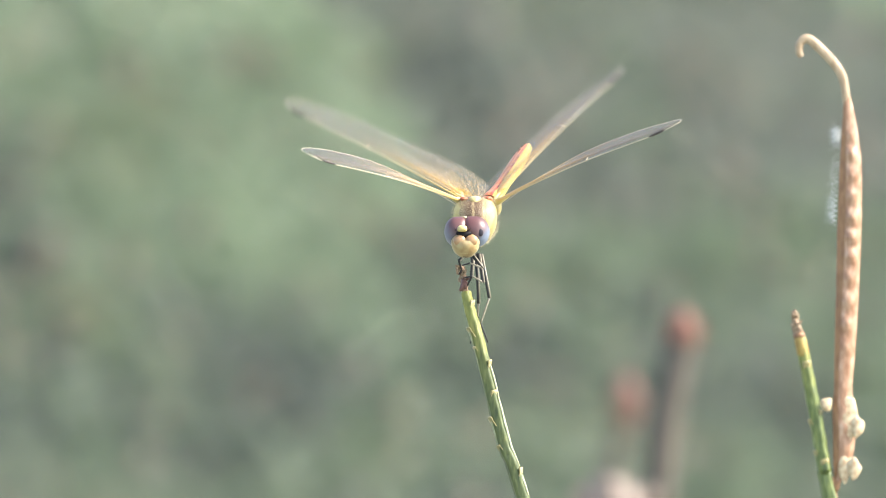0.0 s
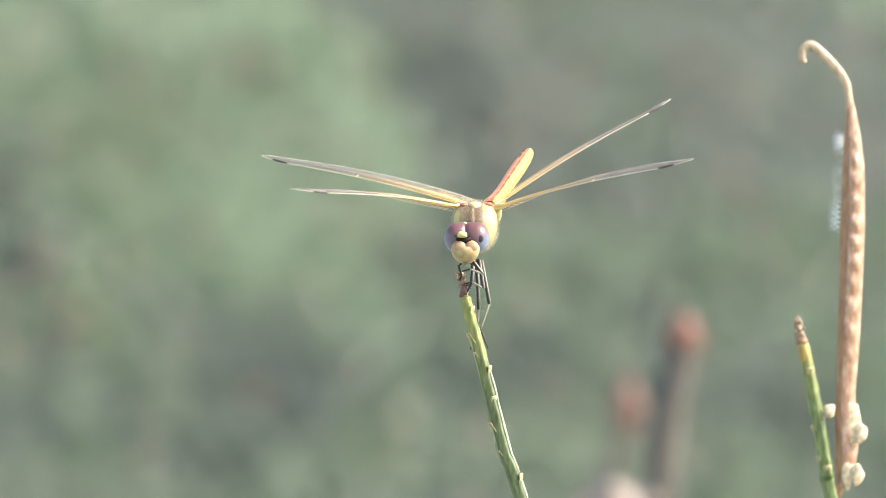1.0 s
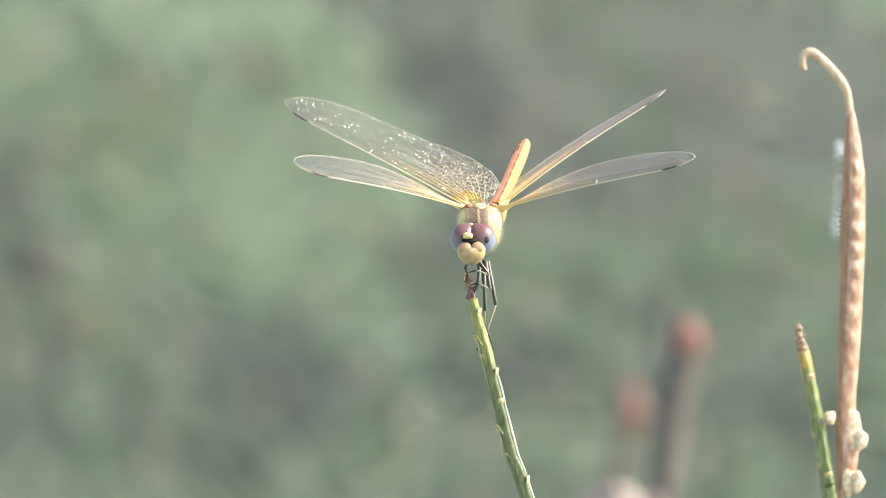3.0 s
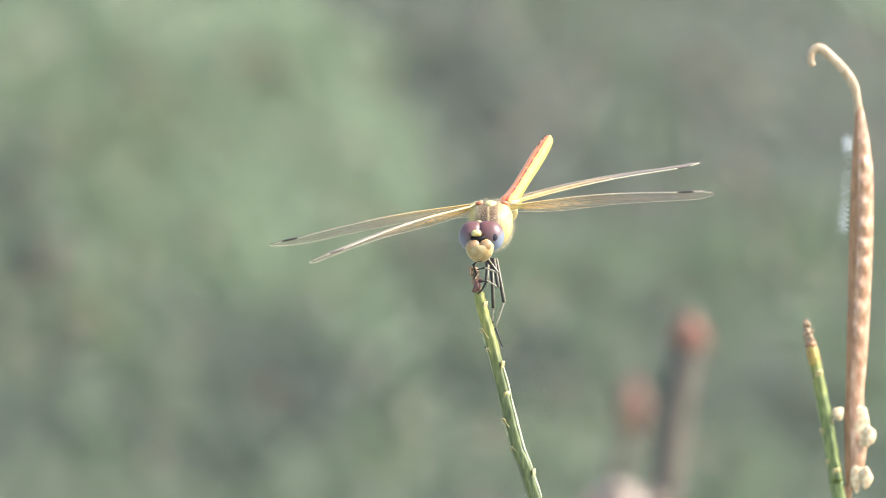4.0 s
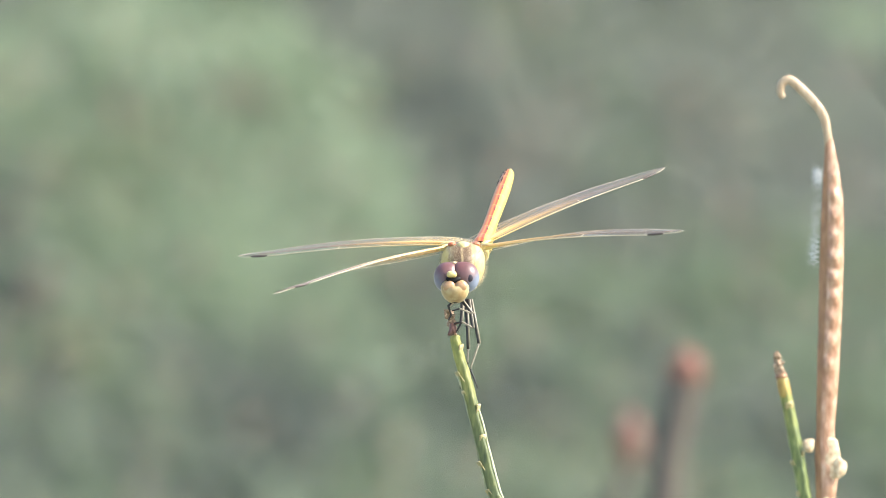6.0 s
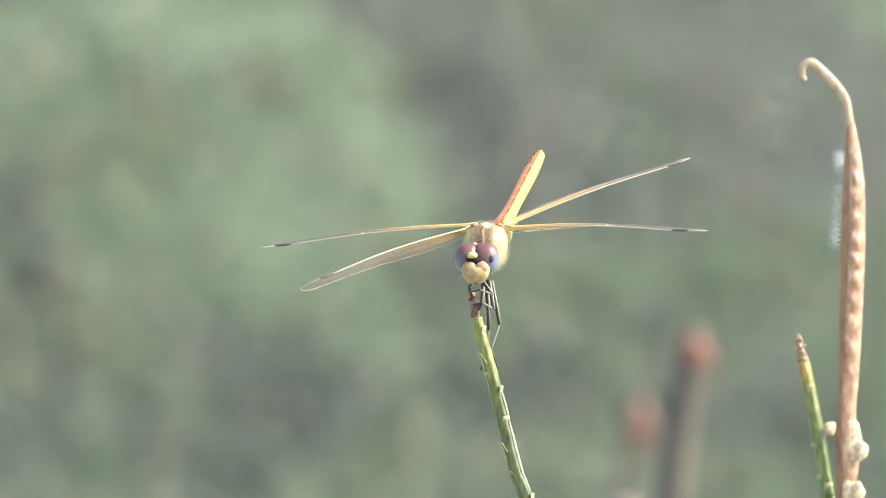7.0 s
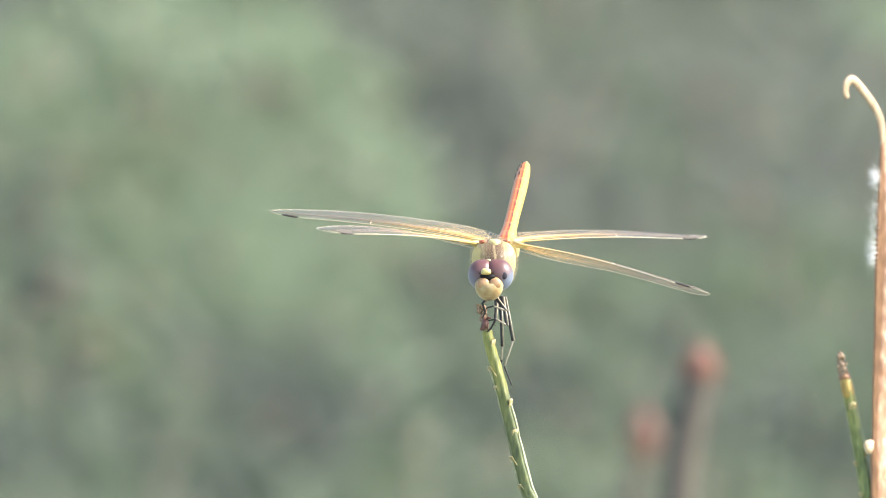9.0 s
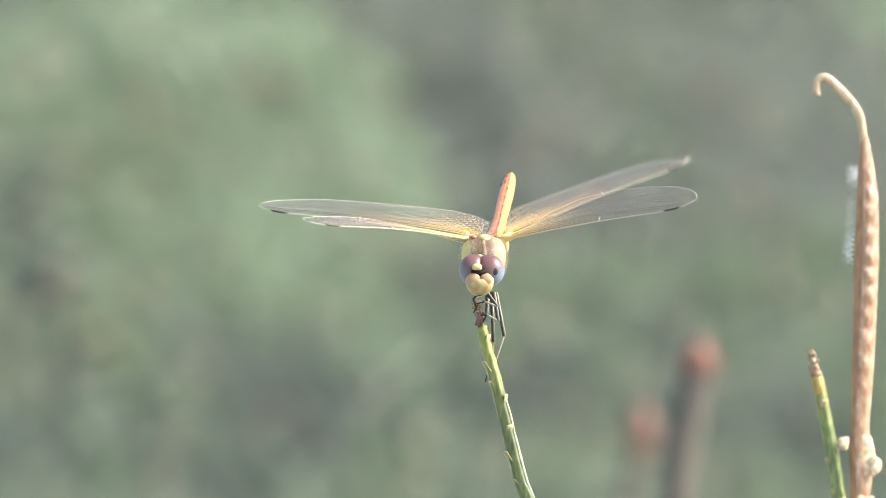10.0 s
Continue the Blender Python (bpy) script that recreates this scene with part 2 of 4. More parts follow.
def thorax_material():
    """Tan between the wings and down the front, yellow on both flanks."""
    m, t, b = material("thorax_coat", rough=0.55)
    tc = t.nodes.new("ShaderNodeTexCoord")
    sep = t.nodes.new("ShaderNodeSeparateXYZ")
    t.links.new(tc.outputs["Object"], sep.inputs[0])
    ad = t.nodes.new("ShaderNodeMath")
    ad.inputs[1].default_value = 0.0003
    t.links.new(sep.outputs["X"], ad.inputs[0])
    ab = t.nodes.new("ShaderNodeMath")
    ab.operation = "ABSOLUTE"
    t.links.new(ad.outputs[0], ab.inputs[0])
    wob = t.nodes.new("ShaderNodeMath")
    wob.operation = "MULTIPLY_ADD"
    t.links.new(noise_tex(t, 1100, 4), wob.inputs[0])
    wob.inputs[1].default_value = 0.0006
    t.links.new(ab.outputs[0], wob.inputs[2])
    mr = t.nodes.new("ShaderNodeMapRange")
    mr.inputs["From Min"].default_value, mr.inputs["From Max"].default_value = 0.0, 0.0034
    t.links.new(wob.outputs[0], mr.inputs[0])
    col = ramp(t, mr.outputs[0], [(0.0, (0.27, 0.20, 0.10)), (0.09, (0.25, 0.18, 0.085)), (0.15, (0.075, 0.040, 0.015)), (0.28, (0.090, 0.050, 0.020)), (0.42, (0.130, 0.078, 0.033)),
                                  (0.51, (0.24, 0.170, 0.075)), (0.60, (0.20, 0.140, 0.055)), (0.68, (0.40, 0.320, 0.105)), (1.0, (0.46, 0.390, 0.150))])
    t.links.new(col, b.inputs["Base Color"])
    bump(t, b, noise_tex(t, 3500, 3), 0.4, 0.0001)
    return m


M_COAT = thorax_material()
M_EYE_R, M_EYE_L = eye_material("right_eye", -1, (0.125, 0.125, 0.155)), eye_material("left_eye", 1, (0.130, 0.152, 0.195))
M_ABDOMEN, M_AMBER = abdomen_material(), amber_material()
M_FILM_HIND, M_FILM_FORE = membrane_material("hindwing_film", 0.020), membrane_material("forewing_film", 0.007)

# distance
M_SHRUB = leafy("shrub_leaf", [(0.0, (0.114, 0.154, 0.090)), (0.45, (0.162, 0.210, 0.124)), (0.8, (0.200, 0.252, 0.155)), (1.0, (0.232, 0.269, 0.176))], 0.5, 0.55)
M_SHRUB_LIGHT = leafy("fresh_leaf", [(0.0, (0.133, 0.168, 0.082)), (0.5, (0.187, 0.224, 0.117)), (1.0, (0.235, 0.254, 0.155))], 0.5, 0.55)
M_SHRUB_PALE = leafy("pale_leaf", [(0.0, (0.197, 0.254, 0.149)), (0.5, (0.254, 0.319, 0.196)), (1.0, (0.306, 0.360, 0.243))], 0.5, 0.55)
M_SHRUB_GREY = leafy("grey_scrub_leaf", [(0.0, (0.114, 0.131, 0.104)), (0.5, (0.150, 0.169, 0.136)), (1.0, (0.190, 0.199, 0.163))], 0.55, 0.52)
M_SHRUB_BROWN = leafy("dry_scrub_leaf", [(0.0, (0.132, 0.150, 0.110)), (0.5, (0.172, 0.190, 0.143)), (1.0, (0.213, 0.220, 0.171))], 0.55, 0.52)
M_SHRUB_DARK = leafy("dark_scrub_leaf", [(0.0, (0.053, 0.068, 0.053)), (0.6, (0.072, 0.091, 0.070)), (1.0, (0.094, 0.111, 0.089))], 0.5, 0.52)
M_TWIGS = grainy("shrub_wood", [(0.3, (0.10, 0.075, 0.05)), (0.7, (0.19, 0.15, 0.11))], 30, 0.85, depth=0.003)


def ground_material():
    m, t, b = material("dry_soil", rough=0.9)
    n = noise_tex(t, 1.3, 8)
    c1 = ramp(t, n, [(0.3, (0.15, 0.17, 0.12)), (0.5, (0.19, 0.205, 0.155)), (0.7, (0.225, 0.23, 0.185))])
    t.links.new(c1, b.inputs["Base Color"])
    bump(t, b, noise_tex(t, 18, 6), 0.8, 0.05)
    return m


M_GROUND = ground_material()


# ---- building helpers ----
def spot(u, v, d=0.0):
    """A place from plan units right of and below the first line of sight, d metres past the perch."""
    k = (D + d) / D
    return Vector(((u - 784) * U * k, D + d, EYE_Z + (441 - v) * U * k))


def link(name, verts, faces, mat, parent=None, smooth=True, at=None):
    me = bpy.data.meshes.new(name)
    me.from_pydata([tuple(v) for v in verts], [], faces)
    if smooth:
        me.polygons.foreach_set("use_smooth", [True] * len(me.polygons))
    me.materials.append(mat)
    me.update()
    ob = new(name, me)
    if at is not None:
        ob.location = at
    if parent is not None:
        ob.parent = parent
    return ob


def smooth_path(pts, n):
    """Catmull-Rom through pts (rows of any width), n samples a span."""
    p = np.array([list(q) for q in pts], float)
    p = np.vstack([2 * p[0] - p[1], p, 2 * p[-1] - p[-2]])
    out = []
    for i in range(1, len(p) - 2):
        for k in range(n):
            s = k / n
            a, b, c, d = p[i - 1], p[i], p[i + 1], p[i + 2]
            out.append(0.5 * (2 * b + (c - a) * s + (2 * a - 5 * b + 4 * c - d) * s * s + (3 * b - a - 3 * c + d) * s ** 3))
    out.append(p[-2])
    return np.array(out)


def tube_data(path, radii, seg=8, base=0, flat=1.0, ridge=None, caps=True):
    """Vertices and faces of a round-ended tube. flat: depth over width. ridge(i, angle): factor on the radius."""
    verts, faces = [], []
    path = [Vector(q) for q in path]
    n = len(path)
    side = None
    for i, q in enumerate(path):
        way = (path[min(i + 1, n - 1)] - path[max(i - 1, 0)]).normalized()
        if side is None:
            side = way.cross(Vector((0, 1, 0)))
            if side.length < 1e-6:
                side = way.cross(Vector((1, 0, 0)))
        side = (side - way * side.dot(way)).normalized()
        other = way.cross(side)
        for k in range(seg):
            a = 2 * math.pi * k / seg
            r = radii[i] * (ridge(i, a) if ridge else 1.0)
            verts.append(q + side * (r * math.cos(a)) + other * (r * flat * math.sin(a)))
    for i in range(n - 1):
        for k in range(seg):
            j = (k + 1) % seg
            faces.append((base + i * seg + k, base + i * seg + j, base + (i + 1) * seg + j, base + (i + 1) * seg + k))
    if caps:
        faces.append(tuple(base + k for k in reversed(range(seg))))
        faces.append(tuple(base + (n - 1) * seg + k for k in range(seg)))
    return verts, faces


def tube(name, path, radii, mat, parent=None, seg=8, flat=1.0, ridge=None, caps=True):
    v, f = tube_data(path, radii, seg, 0, flat, ridge, caps)
    return link(name, v, f, mat, parent)


def many_tubes(name, runs, mat, parent=None, seg=3):
    """runs: (path, radii) each; one mesh."""
    verts, faces = [], []
    for path, radii in runs:
        v, f = tube_data(path, radii, seg, len(verts))
        verts += v
        faces += f
    return link(name, verts, faces, mat, parent)


def ball_data(rx, ry, rz, rings=14, seg=20, shape=None):
    verts, faces = [], []
    for i in range(rings + 1):
        th = math.pi * i / rings
        for k in range(seg):
            ph = 2 * math.pi * k / seg
            q = Vector((math.sin(th) * math.cos(ph), math.sin(th) * math.sin(ph), math.cos(th)))
            if shape:
                q = shape(q)
            verts.append(Vector((q.x * rx, q.y * ry, q.z * rz)))
    for i in range(rings):
        for k in range(seg):
            j = (k + 1) % seg
            faces.append((i * seg + k, (i + 1) * seg + k, (i + 1) * seg + j, i * seg + j))
    return verts, faces


def ball(name, centre, r, mat, parent=None, rings=14, seg=20, shape=None):
    v, f = ball_data(*r, rings, seg, shape)
    return link(name, v, f, mat, parent, at=centre)


def empty(name, at, label, category, group=""):
    ob = new(name)
    ob.location = at
    return tagged(ob, label, category, group)


def hairs(name, spots, length, radius, mat, parent, rng):
    """Fine tapering hairs from (place, direction) pairs."""
    runs = []
    for q, way in spots:
        ln = length * rng.uniform(0.6, 1.2)
        bend = Vector((rng.uniform(-1, 1), rng.uniform(-1, 1), rng.uniform(-1, 1))) * 0.35
        a, b, c = q, q + way * ln * 0.5, q + (way + bend).normalized() * ln
        runs.append(([a, b, c], [radius, radius * 0.8, radius * 0.3]))
    return many_tubes(name, runs, mat, parent)


# ---- ground and hillside ----
def land(x, y):
    """Height of the ground: flat round the perch, a steep scrubby bank beyond."""
    h = 0.0
    if y > 9.0:
        s = y - 9.0
        h = 0.8 * s if s < 8 else 6.4 + 0.2 * (s - 8)
        h *= min(1.0, s / 0.3)
    far = min(1.0, max(0.0, (abs(y) + abs(x)) / 12.0))
    return h + far * (0.05 * noise.noise(Vector((x * 0.35, y * 0.35, 0.3))) + 0.012 * noise.noise(Vector((x * 1.6, y * 1.6, 4.1)))) \
        + 0.012 * noise.noise(Vector((x * 3.0, y * 3.0, 7.0)))


def build_ground():
    def steps(lo, hi, near, grow):
        out, s, step = [0.0], 0.0, near
        while s < hi:
            s += step
            step *= grow
            out.append(s)
        return sorted({-a for a in out} | set(out))
    xs = steps(0, 1500, 0.16, 1.045)
    ys = steps(0, 1500, 0.12, 1.022)
    verts = [(x, y, land(x, y)) for y in ys for x in xs]
    w = len(xs)
    faces = [(j * w + i, j * w + i + 1, (j + 1) * w + i + 1, (j + 1) * w + i) for j in range(len(ys) - 1) for i in range(w - 1)]
    tagged(link("ground", verts, faces, M_GROUND), "dry stony soil rising to a scrubby hillside", "ground", kind="structure")


build_ground()


def shrub(x, y, size, height, mat, leaves, label, seed, leaf=0.028, stems=7, name="shrub"):
    """A low shrub: forked stems from one root and a ragged crown of small leaves."""
    rng = random.Random(seed)
    z0 = land(x, y)
    # crown and stems lean with the slope
    lean_x, lean_y = (land(x + 0.1, y) - land(x - 0.1, y)) / 0.2, (land(x, y + 0.1) - land(x, y - 0.1)) / 0.2
    root = empty(name, (x, y, z0), label, name, name + "s on the bank")
    for k in range(stems):
        a = rng.uniform(0, 2 * math.pi)
        out = size * rng.uniform(0.25, 0.85)
        top = Vector((math.cos(a) * out, math.sin(a) * out, height * rng.uniform(0.5, 0.85)))
        top.z += lean_x * top.x + lean_y * top.y
        mid = Vector((top.x * 0.35, top.y * 0.35, top.z * 0.55)) + Vector((rng.uniform(-.04, .04), rng.uniform(-.04, .04), 0))
        path = smooth_path([(0, 0, -0.08), mid, top], 4)
        tube("branch", path, list(np.linspace(0.011, 0.003, len(path))), M_TWIGS, root, 5)
    # crown: clusters of leaves round points of an uneven dome
    lobes = []
    for k in range(40 if size < 0.4 else 110):
        a, el = rng.uniform(0, 2 * math.pi), math.asin(rng.uniform(0.0, 1.0))
        f = rng.uniform(0.55, 1.0)
        lobes.append((Vector((math.cos(a) * math.cos(el) * size * f, math.sin(a) * math.cos(el) * size * f,
                              height * (0.14 + 0.78 * math.sin(el) * f))), rng.uniform(0.18, 0.36) * min(size, 0.32)))
    verts, faces = [], []
    for k in range(leaves):
        c, r = lobes[rng.randrange(len(lobes))]
        d = Vector((rng.gauss(0, 1), rng.gauss(0, 1), rng.gauss(0, 1))).normalized()
        q = c + d * r * rng.uniform(0.5, 1.05)
        q.z = max(q.z, 0.0) + lean_x * q.x + lean_y * q.y
        n = (d * 0.7 + Vector((rng.gauss(0.4, .45), rng.gauss(-0.25, .45), rng.gauss(0.45, .45)))).normalized()
        s = n.orthogonal().normalized()
        s = Matrix.Rotation(rng.uniform(0, 6.28), 3, n) @ s
        o = n.cross(s)
        ln, wd = leaf * rng.uniform(0.7, 1.4), leaf * rng.uniform(0.32, 0.5)
        b = len(verts)
        verts += [q - s * ln * 0.5, q + o * wd * 0.5 + n * wd * 0.12, q + s * ln * 0.5, q - o * wd * 0.5 + n * wd * 0.12]
        faces.append((b, b + 1, b + 2, b + 3))
    link("crown", verts, faces, mat, root, smooth=False)
    return root


KINDS = {"g": (M_SHRUB, "low green rounded shrub on the bank"), "y": (M_SHRUB_LIGHT, "low yellow-green shrub on the bank"),
         "l": (M_SHRUB_PALE, "low pale sage-green shrub on the bank"), "e": (M_SHRUB_GREY, "greyish half-dry scrub bush on the bank"),
         "b": (M_SHRUB_BROWN, "grey-brown dry scrub bush on the bank"), "d": (M_SHRUB_DARK, "low dark scrub bush on the bank")}
# where each kind grows densest on the bank: across, distance, half width across and along, how dense
THICKETS = {
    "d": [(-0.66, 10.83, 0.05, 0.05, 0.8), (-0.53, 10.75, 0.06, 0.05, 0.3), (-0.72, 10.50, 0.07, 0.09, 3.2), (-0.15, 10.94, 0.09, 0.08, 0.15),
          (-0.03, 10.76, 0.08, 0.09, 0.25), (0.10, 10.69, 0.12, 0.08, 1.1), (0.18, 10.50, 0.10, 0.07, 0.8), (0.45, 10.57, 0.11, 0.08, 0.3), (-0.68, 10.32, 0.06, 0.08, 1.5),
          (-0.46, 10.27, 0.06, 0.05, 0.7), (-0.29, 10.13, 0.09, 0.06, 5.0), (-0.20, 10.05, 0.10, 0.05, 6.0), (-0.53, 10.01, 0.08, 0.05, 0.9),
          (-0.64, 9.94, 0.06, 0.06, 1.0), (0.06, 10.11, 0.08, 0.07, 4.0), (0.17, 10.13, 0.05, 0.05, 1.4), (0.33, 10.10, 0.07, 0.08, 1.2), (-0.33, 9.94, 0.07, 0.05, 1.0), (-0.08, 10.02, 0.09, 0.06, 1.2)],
    "g": [(-0.45, 10.61, 0.11, 0.07, 0.8), (0.23, 10.87, 0.07, 0.09, 1.0), (0.32, 10.67, 0.09, 0.11, 1.0), (-0.13, 9.95, 0.10, 0.07, 2.4),
          (0.20, 10.25, 0.09, 0.08, 1.8), (0.58, 10.37, 0.10, 0.12, 1.0), (0.66, 10.15, 0.08, 0.22, 0.9), (-0.10, 10.14, 0.07, 0.05, 1.0)],
    "y": [(-0.63, 10.96, 0.09, 0.06, 1.2), (-0.58, 10.55, 0.08, 0.10, 1.2), (0.15, 10.88, 0.07, 0.08, 0.9), (0.41, 10.92, 0.07, 0.06, 0.8),
          (-0.59, 10.21, 0.07, 0.07, 3.0), (-0.67, 9.95, 0.05, 0.05, 0.8), (0.25, 9.97, 0.07, 0.06, 1.6)],
    "l": [(0.75, 10.92, 0.07, 0.08, 1.8), (-0.13, 10.19, 0.06, 0.06, 1.6), (-0.22, 10.35, 0.11, 0.07, 1.3), (-0.33, 10.48, 0.10, 0.09, 1.8)],
    "e": [(-0.05, 10.54, 0.06, 0.06, 0.7), (-0.43, 10.09, 0.07, 0.07, 1.2), (0.43, 10.13, 0.09, 0.09, 0.7)],
    "b": [(0.10, 10.71, 0.10, 0.07, 1.5), (0.50, 10.80, 0.10, 0.10, 2.0), (0.35, 10.98, 0.20, 0.06, 1.0)]}


def growth(x, y, rng, pure=1.0):
    """The kind of plant at a place: a round thicket on one side, its sunlit rim painted in with paler leaves, grey dry
    scrub behind it, mixed scrub below.
    """
    edge = math.hypot((x + 0.494) / 0.481, max(0.0, y - 10.365) / 0.64) + 0.05 * noise.noise(Vector((x * 9.0, y * 9.0, 2.0)))
    if y < (10.27 if x < -0.1 else 10.42):
        odds = {"g": 0.95, "e": 0.20, "d": 0.62, "b": 0.05, "y": 0.10, "l": 0.02}
    elif edge < 1.0:
        # paler leaves near the edge put sunlight on the rim into leaf colour
        rim = max(0.0, 1 - abs(edge - 0.85) / 0.19) * min(1.0, max(0.0, (y - 10.40) / 0.1)) * (1.0 if x > -0.55 else 0.4)
        odds = {"g": 0.95, "e": 0.03, "d": 0.08, "b": 0.0, "y": 0.15 + 0.2 * rim, "l": 0.35 + 6.0 * rim}
    else:
        odds = {"g": 0.18, "e": 0.40, "d": 0.08, "b": 0.75, "y": 0.05, "l": 0.0}
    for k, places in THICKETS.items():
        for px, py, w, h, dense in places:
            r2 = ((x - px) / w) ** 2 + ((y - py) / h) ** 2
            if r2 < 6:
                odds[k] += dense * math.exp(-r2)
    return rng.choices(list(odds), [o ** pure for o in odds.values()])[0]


rng_bank = random.Random(40)
for row in range(15):
    for col in range(17):
        x, y = -1.0 + 0.125 * (col + rng_bank.uniform(-0.4, 0.4) + 0.5 * (row % 2)), 9.72 + 0.1 * (row + rng_bank.uniform(-0.4, 0.4))
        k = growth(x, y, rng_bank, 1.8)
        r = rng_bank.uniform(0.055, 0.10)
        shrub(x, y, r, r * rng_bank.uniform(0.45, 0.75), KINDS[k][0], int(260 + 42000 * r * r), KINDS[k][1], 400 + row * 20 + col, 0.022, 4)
rng_far = random.Random(77)


def build_heath():
    """Low heath that clothes the bank: green on one side, greyer and drier on the other, in loose patches."""
    rng = random.Random(12)
    sets = {k: ([], []) for k in KINDS}
    for _ in range(210000):
        x, y = rng.uniform(-1.6, 1.6), rng.uniform(9.2, 12.1)
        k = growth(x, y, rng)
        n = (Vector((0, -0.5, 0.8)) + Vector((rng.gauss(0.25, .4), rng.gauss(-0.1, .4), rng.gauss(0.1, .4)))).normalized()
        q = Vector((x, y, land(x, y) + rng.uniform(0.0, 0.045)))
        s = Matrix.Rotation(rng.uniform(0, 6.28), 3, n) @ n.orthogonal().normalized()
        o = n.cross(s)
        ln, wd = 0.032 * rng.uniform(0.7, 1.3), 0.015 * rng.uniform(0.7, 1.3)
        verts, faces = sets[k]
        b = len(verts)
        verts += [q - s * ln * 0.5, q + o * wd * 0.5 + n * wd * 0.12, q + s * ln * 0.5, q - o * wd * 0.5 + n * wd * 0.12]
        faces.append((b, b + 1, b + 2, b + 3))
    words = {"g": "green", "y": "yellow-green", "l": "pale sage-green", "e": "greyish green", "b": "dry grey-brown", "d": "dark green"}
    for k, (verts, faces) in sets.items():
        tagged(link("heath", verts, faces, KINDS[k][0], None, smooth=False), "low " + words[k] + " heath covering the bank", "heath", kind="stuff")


build_heath()
for i in range(26):
    x, y = rng_far.choice((-1, 1)) * rng_far.uniform(1.5, 4.5), rng_far.uniform(9.6, 14.5)
    k = rng_far.choice("ggyeb")
    r = rng_far.uniform(0.28, 0.5)
    shrub(x, y, r, r * 1.3, KINDS[k][0], 1500, KINDS[k][1], 100 + i, 0.05)


# ---- broom shoots ----
def sway_twig_path():
    rows = [(815, 471), (819, 492), (823, 512), (830, 545), (846, 602), (868, 690), (893, 790), (922, 872)]
    pts = [spot(u, v, 0.003) for u, v in rows]
    return pts + [Vector((0.021, D + 0.004, EYE_Z - 0.070)), Vector((0.040, D + 0.010, EYE_Z - 0.17)), Vector((0.068, D + 0.02, EYE_Z - 0.42)),
                  Vector((0.082, D + 0.03, EYE_Z - 0.80)), Vector((0.085, D + 0.03, -0.02))]


def scar(name, q, way, out, size, parent):
    """A little leaf scar: a raised bracket that hugs the stem and points upwards."""
    side = way.cross(out).normalized()
    verts, faces = [], []
    for i, (h, o, w) in enumerate([(-1.3, 0.0, 0.9), (-0.5, 0.42, 1.10), (0.20, 0.80, 1.10), (0.45, 0.66, 0.85)]):
        for k in range(5):
            a = (k / 4 - 0.5) * 2
            verts.append(q + way * (h * size) + out * (o * size * (1 - 0.35 * a * a)) + side * (a * w * size))
        for k in range(5):
            a = (k / 4 - 0.5) * 2
            verts.append(q + way * ((h - 0.5) * size) + out * ((o - 0.5) * size) + side * (a * w * size * 0.8))
    n = 10
    for i in range(3):
        for k in range(4):
            faces.append((i * n + k, i * n + k + 1, (i + 1) * n + k + 1, (i + 1) * n + k))
            faces.append((i * n + 5 + k + 1, i * n + 5 + k, (i + 1) * n + 5 + k, (i + 1) * n + 5 + k + 1))
        faces.append((i * n, (i + 1) * n, (i + 1) * n + 5, i * n + 5))
        faces.append(((i + 1) * n + 4, i * n + 4, i * n + 9, (i + 1) * n + 9))
    e = 3 * n
    faces += [(e + k, e + k + 1, e + 5 + k + 1, e + 5 + k) for k in range(4)]
    return link(name, verts, faces, M_SCALE, parent)


def along(path, z):
    """Place and upward direction of a path at height z."""
    for a, b in zip(path, path[1:]):
        if min(a[2], b[2]) <= z <= max(a[2], b[2]):
            a, b = Vector(a), Vector(b)
            s = (z - a.z) / (b.z - a.z)
            q, way = a.lerp(b, s), (b - a).normalized()
            return q, way if way.z > 0 else -way
    return Vector(path[0]), Vector((0, 0, 1))


def ribbed(i, a):
    return 0.92 + 0.20 * abs(math.cos(2.5 * a + 0.02 * i)) ** 3 + 0.05 * math.sin(1.7 * i + 2 * a)


